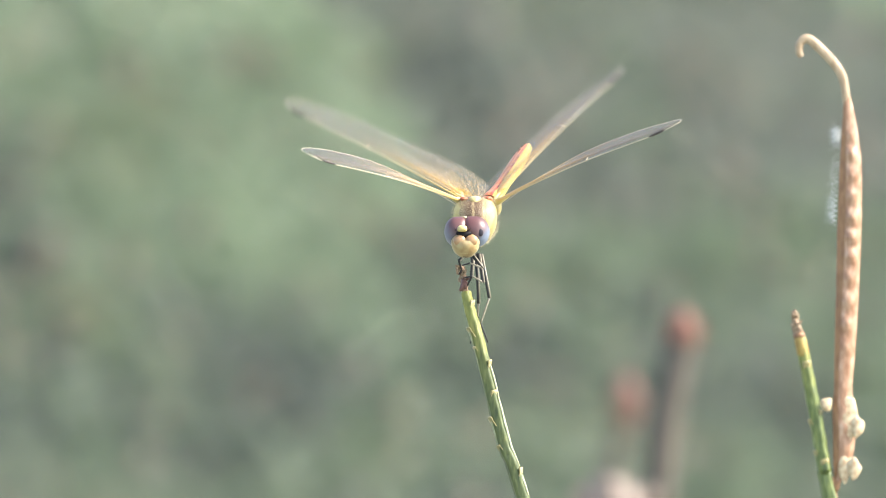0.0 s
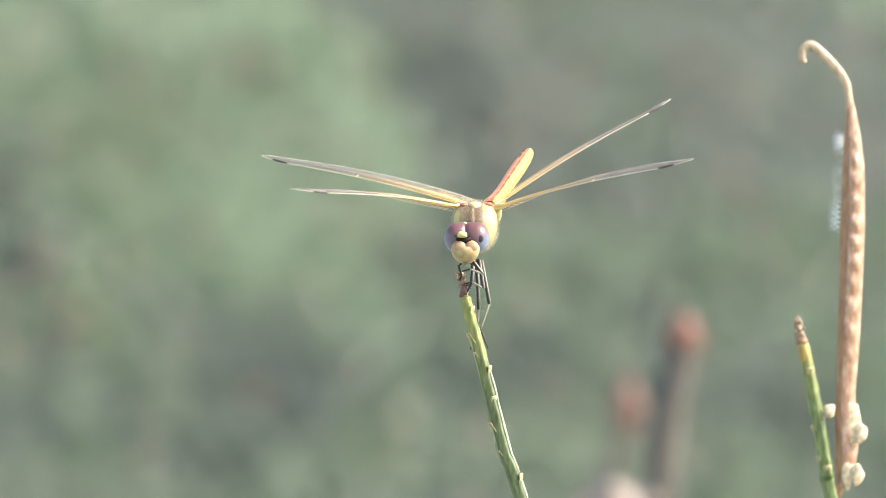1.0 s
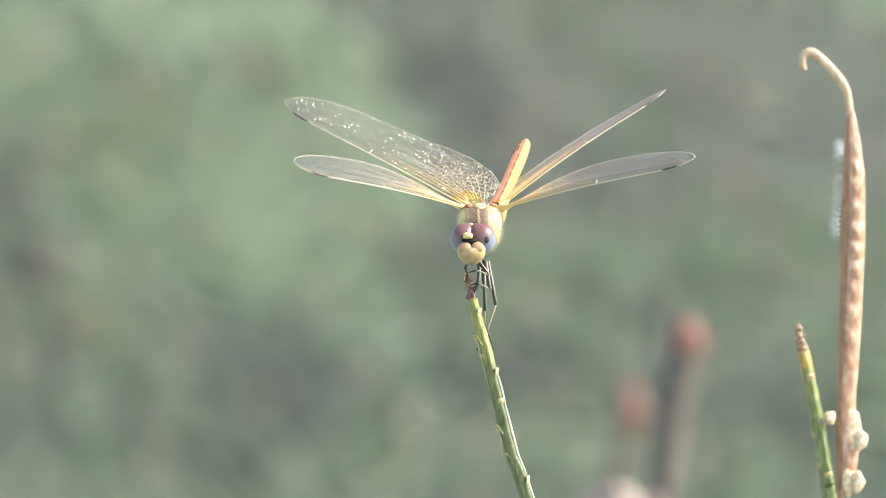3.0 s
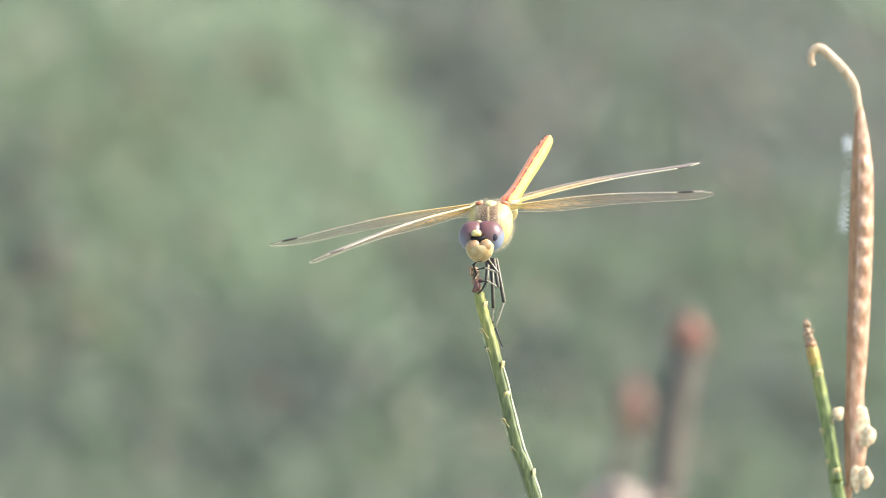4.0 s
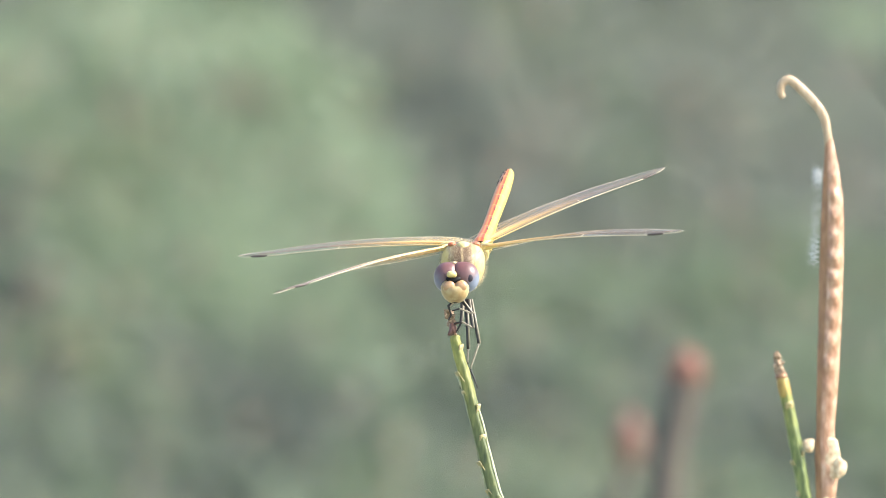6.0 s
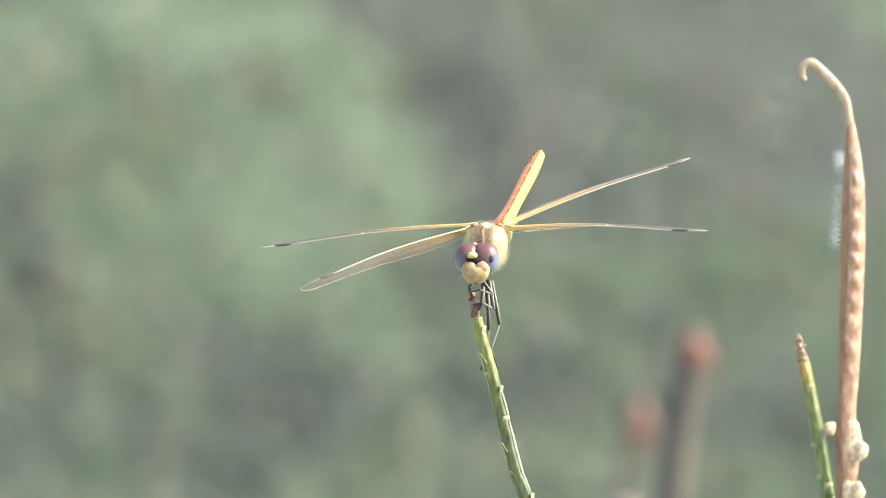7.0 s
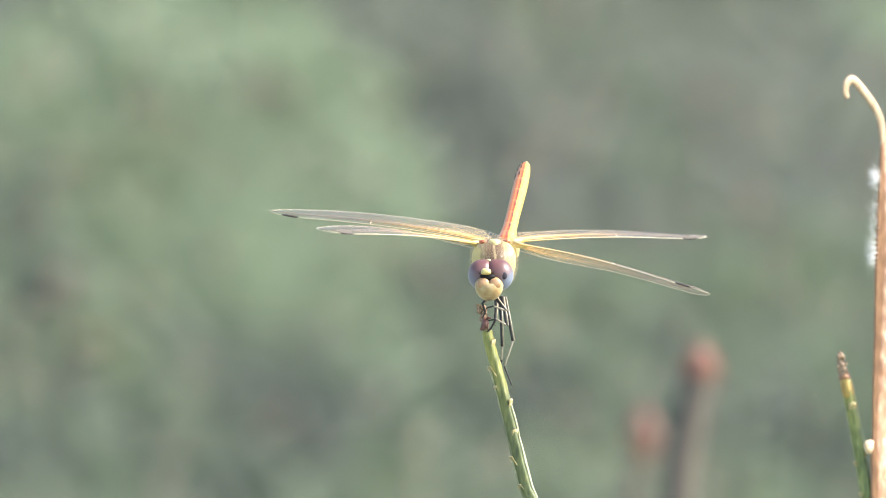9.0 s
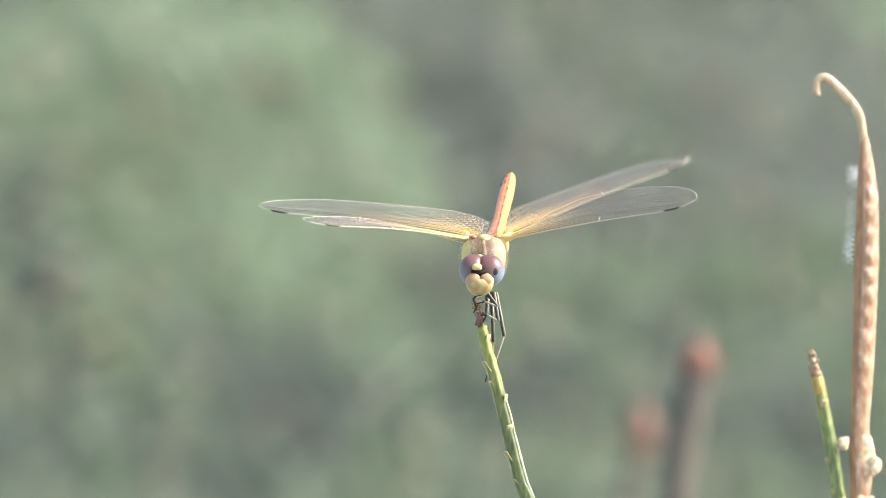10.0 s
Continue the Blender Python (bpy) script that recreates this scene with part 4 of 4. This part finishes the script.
def build_thorax(fly):
    o = rel(841.5, 392, 0.0060)

    def form(p):
        g = 1.0 - 0.05 * p.y + 0.16 * p.z
        return Vector((math.copysign(abs(p.x) ** 0.84, p.x) * g, p.y, math.copysign(abs(p.z) ** 0.88, p.z) * (1 + 0.08 * p.y) * (1.0 if p.z > 0 else 0.92)))
    body = ball("thorax", o, (0.0030, 0.0050, 0.0035), M_COAT, fly, 22, 28, form)

    def q(u, v, d):
        return rel(u, v, d) - o
    ball("back_ridge", q(841, 358, 0.0042), (0.0010, 0.0013, 0.0009), M_VERTEX, body, 12, 18, lambda p: Vector((p.x * (0.75 + 0.6 * p.z), p.y, p.z)))
    ball("collar", q(836, 388, 0.0022), (0.0019, 0.0010, 0.0008), M_CREAM, body, 10, 18)
    ball("back_plate", q(846, 361, 0.0072), (0.0019, 0.0024, 0.0008), M_THORAX, body, 12, 20)
    ball("back_plate", q(862, 354, 0.0092), (0.0011, 0.0018, 0.0006), M_SCLERITE, body, 10, 16)
    for u, v, d in ((821, 352, 0.0048), (864, 351, 0.0056)):
        ball("wing_plate", q(u, v, d), (0.0006, 0.0009, 0.00036), M_SCLERITE, body, 8, 12)
    ball("wing_lobe", q(881, 366, 0.0066), (0.0006, 0.0007, 0.0012), M_VERTEX, body, 10, 14)
    # side seams
    for k in range(3):
        y = 0.0045 + 0.0022 * k
        tube("side_seam", [q(868, 367, y), q(874, 392, y + .0004), q(862, 418, y)], [0.00010] * 3, M_LEGPALE, body, 6)
    rng = random.Random(21)
    spots = []
    for k in range(3400):
        d = Vector((rng.gauss(0, 1), rng.gauss(-0.6, 1), rng.gauss(0, 1))).normalized()
        f = form(d)
        p = Vector((f.x * 0.0030, f.y * 0.0050, f.z * 0.0035)) * 0.99
        spots.append((p, (d + Vector((0, -0.2, -0.1))).normalized()))
    tagged(hairs("fur", spots, 0.00056, 0.000009, M_FUR, body, rng), "short pale hairs")
    return body


def build_abdomen(fly):
    """Ten rings along +y from the origin at the waist; back towards +z."""
    base = rel(868, 360, 0.0095)
    lens = [0.9, 1.6, 2.6, 3.0, 3.1, 3.1, 3.0, 2.6, 1.5, 0.9]
    radius = [1.38, 1.46, 1.22, 1.02, 0.98, 1.01, 1.05, 1.04, 0.94, 0.82]
    y, waist = 0.0, None
    for k, (ln, r) in enumerate(zip(lens, radius)):
        nxt = radius[min(k + 1, 9)] if k < 9 else 0.70
        n = 7
        path = [(0, (y + ln * i / (n - 1)) * 0.001, 0) for i in range(n)]
        rr = []
        for i in range(n):
            s = i / (n - 1)
            rr.append(0.001 * ((r * (1 - s) + nxt * s) * (1.0 + 0.010 * math.sin(math.pi * s))))
        ob = tube("abdomen" if k == 0 else "abdomen_ring", path, rr, M_ABDOMEN, fly if waist is None else waist, 24, 0.92, None, k == 9)
        if waist is None:
            waist = ob
            ob.location = base
        # pale hind rim of each ring
        if 0 < k < 9:
            rim = [(0, (y + ln * f) * 0.001, 0) for f in (0.955, 0.98, 1.0)]
            tube("ring_rim", rim, [rr[-1] * 1.000, rr[-1] * 1.022, rr[-1] * 1.004], M_RIM, waist, 24, 0.92, None, False)
        for s in (-1, 1):
            if 2 <= k < 7:
                a = 0.96 * s
                p = [(math.sin(a) * rr[3] * 1.0, (y + ln * f) * 0.001, math.cos(a) * rr[3] * 0.925) for f in (.45, .65, .86)]
                tube("dark_dash", p, [0.00004, 0.00010, 0.00006], M_BRACT, waist, 6, 0.4)
            if k >= 7:
                a = 0.42 * s
                p = [(math.sin(a) * rr[3] * 1.0, (y + ln * f) * 0.001, math.cos(a) * rr[3] * 0.93) for f in (.15, .5, .85)]
                tube("black_mark", p, [0.00008, 0.00020, 0.00010], M_BLACK, waist, 6, 0.3)
        y += ln
    for s in (-1, 1):
        p = [Vector((s * 0.0003, y * .001 - .0003, 0.0002)), Vector((s * .00045, y * .001 + .0002, 0.0002)), Vector((s * .00045, y * .001 + .0005, 0.0001))]
        tube("tail_clasper", p, [0.00022, 0.00018, 0.00005], M_VERTEX, waist, 8)
    return waist


def build_legs(fly):
    """Each leg: thigh, shin with bristles, foot."""
    rng = random.Random(9)
    plans = [  # hip, knee, ankle, toe: units across and down, depth in mm
        ((826, 446, 2.2), (812, 462, 0.6), (817, 478, 1.6), (812, 486, 2.0), 1),
        ((832, 448, 2.2), (853, 474, 0.4), (832, 466, 0.8), (818, 470, 1.6), 0),
        ((836, 450, 3.4), (834, 492, 1.6), (827, 506, 1.8), (820, 512, 2.0), 1),
        ((846, 450, 3.4), (855, 500, 1.2), (836, 489, 1.4), (822, 492, 1.8), 0),
        ((842, 450, 5.0), (847, 538, 3.6), (846, 562, 3.6), (833, 609, 4.0), 0),
        ((850, 450, 5.0), (866, 528, 3.2), (851, 573, 3.4), (864, 607, 3.4), 0)]
    for hip, knee, ankle, toe, dark in plans:
        h, k, a, t = (rel(u, v, d * 0.001) for u, v, d in (hip, knee, ankle, toe))
        thigh = tube("leg", smooth_path([h, h.lerp(k, .5) + Vector((0.0001, 0, 0)), k], 4), list(np.linspace(.00029, .00021, 9)), M_LEG, fly, 8)
        stripe = [h + Vector((.00028, -.00022, 0)), k + Vector((.00021, -.00016, 0))]
        tube("leg_stripe", stripe, [0.00015, 0.00011], M_LEGPALE, thigh, 5)
        tube("shin", smooth_path([k, k.lerp(a, .5), a], 3), list(np.linspace(.00016, .00012, 7)), M_LEG if dark else M_LEGPALE, thigh, 7)
        tube("foot", smooth_path([a, a.lerp(t, .5) + Vector((0, -.0001, 0)), t], 3), list(np.linspace(.00013, .00009, 7)), M_LEG, thigh, 6)
        spots = []
        for j in range(16):
            s = (j + 0.5) / 16
            spots.append((k.lerp(a, s), Vector((rng.choice((-1, 1)), -0.3, -0.6)).normalized()))
            spots.append((h.lerp(k, 0.4 + 0.6 * s), Vector((rng.choice((-1, 1)), -0.3, -0.6)).normalized()))
        hairs("bristles", spots, 0.00045, 0.000012, M_BLACK, thigh, rng)


FLY = empty("dragonfly", FLY_AT, "yellow and red dragonfly perched on the twig tip, wings spread", "dragonfly")
HEAD, THORAX, ABDOMEN = build_head(FLY), build_thorax(FLY), build_abdomen(FLY)
build_legs(FLY)
WINGS = {n: wing(n, "hind" in n, n.startswith("left"), FLY) for n in ROOTS}

# ---- movement ----
# time, shift of the insect across and down; tail tip; then for each wing the tip across and down and the chord shown above the span
POSES = [
    (0, 0, 0, 937, 257, (500, 179, 44), (541, 272, 24), (1104, 118, 28), (1204, 216, 20)),
    (0.1, 0, 2, 936, 257, (490, 262, 12), (520, 280, 8), (1172, 156, 10), (1198, 230, 8)),
    (0.3, -0.3, 5.7, 933, 256.7, (472, 236, 30), (528, 305, 18), (1156, 134, 18), (1206, 244, 22)),
    (0.5, -1, 9, 929, 256, (467, 245, 24), (526, 311, 10), (1187, 178, 13), (1221, 277, 17)),
    (0.7, -0.3, 9.7, 933, 258.7, (496, 209, 38), (547, 289, 18), (1175, 161, 10), (1220, 257, 14)),
    (0.9, 0, 10.2, 937.5, 262.5, (464, 254, 28), (523, 313, 14), (1188, 188, 14), (1220, 299, 10)),
    (1, 0, 10.5, 940, 265, (463, 276, 20), (523, 336, 5), (1187, 176, 12), (1224, 283, 13)),
    (1.1, 0.5, 10.8, 945, 266.5, (483, 225, 46), (539, 297, 30), (1190, 182, 24), (1230, 283, 32)),
    (1.3, 5.5, 12, 960, 269, (483, 241, 36), (536, 310, 28), (1188, 177, 22), (1230, 289, 28)),
    (1.4, 10, 13, 970, 270, (501, 206, 30), (549, 319, 20), (1212, 218, 10), (1244, 335, 10)),
    (1.5, 17, 15, 977, 271, (484, 301, 7), (542, 368, -12), (1236, 272, -18), (1258, 355, -14)),
    (1.6, 14.5, 16, 981, 263, (508, 212, 38), (556, 338, 28), (1160, 140, 18), (1224, 250, 28)),
    (1.7, 12, 17, 985, 255, (480, 254, 16), (523, 416, 10), (1057, 113, 30), (1196, 220, 40)),
    (1.8, 12, 18, 1000, 245, (533, 129, 74), (553, 246, 50), (1127, 117, 14), (1216, 250, 56)),
    (1.9, 12, 19.5, 1008.5, 241, (584, 97, 70), (576, 225, 56), (1145, 124, 26), (1233, 267, 50)),
    (2, 12, 21, 1017, 237, (535, 166, 64), (570, 287, 33), (1190, 176, 9), (1248, 294, 26)),
    (2.1, 11, 21.3, 1006.3, 233, (499, 214, 46), (544, 347, 40), (1159, 140, 16), (1238, 283, 42)),
    (2.3, 9, 22, 985, 225, (491, 214, 54), (528, 310, 46), (1135, 113, 34), (1214, 236, 52)),
    (2.4, 8, 23, 975, 225, (509, 396, 15), (586, 420, 5), (1115, 162, 20), (1212, 226, 40)),
    (2.5, 6, 24, 905, 258, (450, 412, 8), (550, 352, 25), (1225, 373, 20), (1234, 405, 18)),
    (2.6, 6, 22, 915, 250, (488, 214, 56), (531, 321, 48), (1103, 71, 24), (1201, 198, 62)),
    (2.7, 8, 18, 920, 255, (513, 154, 78), (513, 271, 48), (1168, 154, 22), (1220, 275, 48)),
    (3.3, 12, 10, 950, 240, (480, 260, 40), (540, 350, 20), (1190, 180, 20), (1235, 290, 20)),
    (3.8, 17, 5, 975, 235, (468, 349, 22), (559, 426, 8), (1200, 192, 22), (1242, 277, 16)),
    (4, 26, 8, 975, 241, (478, 435, -14), (554, 461, -8), (1238, 289, 14), (1260, 341, -17)),
    (4.2, 16, 22, 968, 250, (484, 389, 18), (569, 442, 3), (1210, 234, 24), (1250, 266, 22)),
    (4.4, 9, 35.5, 958.5, 262.5, (455, 367, 36), (513, 442, 28), (1221, 266, 26), (1240, 335, 26)),
    (4.5, 6, 41, 952, 267, (453, 404, 24), (524, 467, 4), (1213, 290, 20), (1240, 354, 15)),
    (4.6, -1.3, 49.3, 938, 274.7, (452, 439, 14), (519, 490, -2), (1202, 296, 18), (1226, 354, 10)),
    (4.9, -21, 73, 899, 296.5, (423, 434, 22), (495, 498, 0), (1184, 312, 16), (1210, 394, 8)),
    (5, -26, 80, 888, 303, (411, 452, 26), (480, 520, -8), (1178, 311, 17), (1200, 389, 13)),
    (5.2, -28.4, 83.6, 885.6, 304.6, (402, 442, 26), (468, 500, 12), (1168, 314, 18), (1189, 402, 14)),
    (5.4, -30.8, 87.2, 883.2, 306.2, (412, 458, 14), (476, 514, 4), (1170, 335, 16), (1189, 421, 8)),
    (5.5, -32, 89, 882, 307, (403, 444, 33), (468, 502, 24), (1168, 299, 30), (1195, 393, 26)),
    (5.6, -28.1, 86.3, 887.4, 304.6, (415, 471, 6), (479, 530, -6), (1168, 304, 16), (1197, 415, 6)),
    (6.2, -5, 70, 920, 290, (435, 440, 22), (505, 505, 0), (1190, 292, 26), (1220, 400, 16)),
    (6.8, 12.2, 52.8, 949.2, 272.8, (460, 431, 6), (524, 503, -6), (1221, 301, 14), (1242, 415, 6)),
    (7, 18, 47, 959, 267, (465, 438, 9), (537, 507, -17), (1221, 280, 12), (1250, 409, 5)),
    (7.2, 22, 46, 955, 265, (497, 407, 8), (537, 484, -4), (1226, 304, 16), (1250, 418, 6)),
    (7.4, 26, 47, 920, 260, (476, 431, 6), (545, 498, 0), (1186, 229, 48), (1245, 383, 64)),
    (7.5, 24, 48, 886, 288, (480, 367, 10), (497, 457, 9), (1262, 330, 13), (1229, 460, 6)),
    (7.7, 38, 52, 940, 285, (484, 312, 44), (530, 413, 36), (1256, 309, 34), (1266, 434, 46)),
    (7.9, 39.3, 55.3, 946, 285, (498, 397, 6), (540, 466, 3), (1245, 317, 16), (1258, 439, 6)),
    (8, 40, 57, 949, 285, (474, 377, 29), (532, 460, 15), (1248, 291, 24), (1266, 427, 20)),
    (8.1, 41.3, 57.7, 951, 280, (487, 389, 10), (538, 463, 4), (1250, 285, 14), (1266, 423, 8)),
    (8.3, 44, 59, 955, 270, (500, 336, 40), (548, 437, 24), (1250, 266, 36), (1280, 383, 44)),
    (8.5, 49, 62, 961, 249, (521, 242, 68), (548, 346, 52), (1245, 230, 45), (1277, 356, 56)),
    (8.6, 47, 64, 950, 255, (532, 229, 66), (556, 352, 52), (1208, 200, 42), (1258, 320, 60)),
    (8.8, 44, 70, 945, 270, (532, 253, 46), (564, 357, 34), (1258, 274, 18), (1290, 399, 24)),
    (9, 42, 76, 932, 287, (478, 375, 25), (570, 408, 15), (1250, 421, 18), (1253, 519, -12)),
    (9.1, 44, 76.5, 946, 283.5, (495, 301, 48), (511, 378, 42), (1224, 266, 46), (1261, 375, 44)),
    (9.3, 48.7, 77, 981, 276, (468, 405, 16), (535, 458, 8), (1208, 242, 36), (1242, 325, 40)),
    (9.5, 54, 77, 1023, 268, (516, 318, 35), (576, 386, 34), (1232, 224, 38), (1288, 367, 45)),
    (9.7, 42, 73.5, 974, 286.5, (484, 357, 34), (538, 418, 24), (1218, 237, 40), (1264, 354, 50)),
    (9.8, 36, 71.7, 949.5, 295.8, (500, 317, 34), (564, 389, 30), (1224, 261, 34), (1266, 365, 46)),
    (9.9, 30, 70, 925, 305, (479, 429, 6), (567, 463, 6), (1240, 330, 22), (1253, 391, 18)),
    (10, 26, 68, 905, 308, (454, 364, 39), (545, 392, 18), (1222, 280, 36), (1232, 353, 50))]
# nod and turn of the head: time, pitch, roll, yaw in degrees, shift across in units
HEAD_TURNS = [(0.0, 0, 0, 0, 0), (1.0, 0, 0, 0, 0), (2.5, 0, 0, -2, 0), (7.0, 0, 0, 0, 0), (7.35, 0, 0, 0, 0), (7.5, -30, -24, 44, 13), (7.65, -4, -5, 10, 2), (7.8, 0, 0, 0, 0), (10.0, 0, 2, 0, 0)]
# how far the waist swings across, in units
TAIL_SHIFT = [(0.0, 0), (2.4, 0), (2.5, -8), (2.6, 0), (4.6, 0), (5.0, 6), (5.6, 4), (6.8, 0), (7.4, 0), (7.5, -24), (7.7, 0), (8.8, 0), (9.0, -15), (9.1, 0), (9.8, 0), (9.9, -12), (10.0, -18)]
# how far the pod branch dips below the perch, in units
POD_DIP = [(0.0, 0), (0.5, -1), (1.0, 1), (2.5, 8), (4.0, 7), (4.5, 4), (5.0, -4), (5.5, -6), (7.0, -4), (7.5, 4), (8.0, -2), (8.5, 0), (9.0, 7), (10.0, 9)]
# sway of the pod branch in units across
POD_SWAY = [(0.0, 0), (0.3, 0), (0.5, 3), (0.7, -6), (1.0, 6), (1.1, -2), (1.3, 30), (1.4, 4), (1.5, 76), (1.6, 14), (1.7, 8), (1.9, 10), (2.0, 0), (2.1, -6),
            (2.3, 55), (2.4, 10), (2.5, 8), (2.7, -3), (3.2, 9), (3.8, 0), (3.9, 37), (4.0, 21), (4.1, 50), (4.2, 9), (4.5, -9), (5.0, -26), (5.2, -39), (5.5, -28),
            (5.7, -36), (6.3, -10), (6.8, 23), (7.0, 5), (7.2, 31), (7.5, 12), (7.7, 39), (8.0, 35), (8.2, 63), (8.4, 71), (8.5, 23), (8.6, 63), (8.8, 47), (9.0, 85),
            (9.1, 37), (9.4, 75), (9.5, 87), (9.6, 21), (9.7, 59), (9.9, 29), (10.0, 30)]


# twist of the pod about its own length: time, degrees, shift across in units
POD_TWIST = [(0.0, 0, 0), (1.3, 0, 0), (1.5, 36, -16), (1.7, 0, 0), (8.6, 0, 0), (9.0, 34, -20), (9.2, 12, -6), (9.5, 36, -15), (9.75, 6, -2), (10.0, 0, 0)]
# sway of the far stalks in units across
STALK_SWAY = [(0.0, 0), (0.5, -4), (1.0, 3), (1.5, -18), (2.0, -9), (2.5, 6), (4.0, 12), (4.5, 14), (5.0, 15), (5.5, 6), (7.0, 23), (7.5, 15), (7.7, 24), (8.0, 50),
              (8.2, 30), (8.5, 21), (9.0, 31), (9.5, 11), (10.0, 29)]


def wing_pose(name, root, tip, chord):
    """Pose that brings the wing's tip to its place seen from the front and tips its trailing edge up by chord."""
    L, left, hind = SPAN[name], name.startswith("left"), "hind" in name
    axis, deep, aft = rel(784, 441), 0.0, Vector((0, 1, 0))
    full = 0.0076 if hind else 0.0072
    s = max(-0.95, min(0.97, (chord - min(5.0, 0.5 * max(0.0, chord))) * U / full))
    for _ in range(6):
        # carry the tip out to its own depth along the line of sight
        far = axis + (tip - axis) * ((D + root.y + deep + aft.y * TIP_BACK) / D) - aft * TIP_BACK
        flat = Vector((far.x - root.x, 0, far.z - root.z))
        flat *= min(1.0, 0.985 * L / max(1e-6, flat.length))
        deep = math.sqrt(max(0.0, L * L - flat.length_squared)) * (1 if hind else -1)
        span = Vector((flat.x, deep, flat.z)).normalized()
        # one axis of the chord lies along the depth, the other stands across it
        back = (Vector((0, 1, 0)) - span * span.y).normalized()
        rise = span.cross(back)
        if rise.z < 0:
            rise = -rise
        aft = (rise * s + back * math.sqrt(1 - s * s)).normalized()
    x = -span if left else span
    z = x.cross(aft)
    m = Matrix((x, aft, z)).transposed().to_4x4()
    return Matrix.Translation(root) @ m


# wings caught in the middle of a flick
FLICKING = {0.0: ("left_hindwing", "right_hindwing"), 2.5: tuple(ROOTS), 3.3: tuple(ROOTS), 4.0: ("left_hindwing", "left_forewing", "right_hindwing"),
            6.2: tuple(ROOTS), 9.0: ("left_forewing", "right_hindwing"), 9.5: ("right_forewing",), 9.9: ("left_forewing", "right_hindwing")}


def motions():
    rows_fly, rows_chest, rows_tail, rows_wing = [], [], [], {n: [] for n in ROOTS}
    chest = THORAX.location.copy()
    for t, sx, sy, au, av, *tips in POSES:
        bx, by, fx, fy = drift(t)
        # the camera's own part of the shift is taken off
        at = FLY_AT + Vector(((sx - bx) * U, 0, -(sy - fy) * U))
        rows_fly.append((t, Matrix.Translation(at)))
        # the body turns about the neck, after the tail
        turn = max(-13.0, min(14.0, 0.2 * (au - sx - 937)))
        aside = Vector((turn * U, 0, 0))
        rows_chest.append((t, Matrix.Translation(chest + aside) @ pose(0, 0, 0, 0, 0, -math.degrees(turn * U / 0.0075))))
        base = rel(868 + max(0.0, turn) + float(np.interp(t, [r[0] for r in TAIL_SHIFT], [r[1] for r in TAIL_SHIFT])), 360, 0.0095)
        tip = rel(784, 441) + (rel(au - sx, av - sy) - rel(784, 441)) * ((D + 0.031) / D)
        d = Vector((tip.x - base.x, 0, tip.z - base.z))
        deep = math.sqrt(max(1e-6, 0.0236 ** 2 - d.length_squared))
        y = Vector((d.x, deep, d.z)).normalized()
        z = (Vector((-0.66, 0, 0.75)) - y * y.dot(Vector((-0.66, 0, 0.75)))).normalized()
        rows_tail.append((t, Matrix.Translation(base) @ Matrix((y.cross(z), y, z)).transposed().to_4x4()))
        for n, (u, v, c) in zip(("left_hindwing", "left_forewing", "right_hindwing", "right_forewing"), tips):
            m = wing_pose(n, ROOTS[n] + aside, rel(u - sx, v - sy), c)
            if t == 10.0 and n != "right_hindwing":
                rows_wing[n].append((t - 1 / FPS, m))
            rows_wing[n].append((t, m))
            # the wings rest for a moment between two flicks
            if t < 10.0 and n not in FLICKING.get(t, ()):
                rows_wing[n].append((t + 1 / FPS, m))
    walk(FLY, rows_fly)
    walk(THORAX, rows_chest)
    walk(ABDOMEN, rows_tail)
    for n in ROOTS:
        walk(WINGS[n], rows_wing[n])
    at = HEAD.location.copy()
    walk(HEAD, [(t, Matrix.Translation(at + Vector((dx * U, 0, 0))) @ pose(0, 0, 0, 0, r, 0) @ pose(0, 0, 0, p, 0, y)) for t, p, r, y, dx in HEAD_TURNS])
    foot = PERCH.location.copy()
    walk(PERCH, [(t, Matrix.Translation(foot + Vector((0, 0, 7 * U if t == 4.0 else 0.0))) @ pose(0, 0, 0, 0, math.degrees((fx - bx) * U / EYE_Z), 0)) for t, bx, by, fx, fy in DRIFT])
    foot = POD_BRANCH.location.copy()
    for st, d in zip(STALKS, STALK_DEPTH):
        foot_st = st.location.copy()
        walk(st, [(t, Matrix.Translation(foot_st) @ pose(0, 0, 0, 0, math.degrees((s - drift(t)[0]) * U * (D + d) / D / EYE_Z), 0)) for t, s in STALK_SWAY])
    walk(POD, [(t, Matrix.Translation(POD_AXIS + Vector((dx * U, 0, 0))) @ pose(0, 0, 0, 0, 0, a) @ Matrix.Translation(-POD_AXIS)) for t, a, dx in POD_TWIST])
    dip_t, dip_v = [r[0] for r in POD_DIP], [r[1] for r in POD_DIP]
    walk(POD_BRANCH, [(t, Matrix.Translation(foot + Vector((0, 0, -U * float(np.interp(t, dip_t, dip_v))))) @ pose(0, 0, 0, 0, math.degrees((s - drift(t)[0]) * U / EYE_Z), 0)) for t, s in POD_SWAY])


motions()
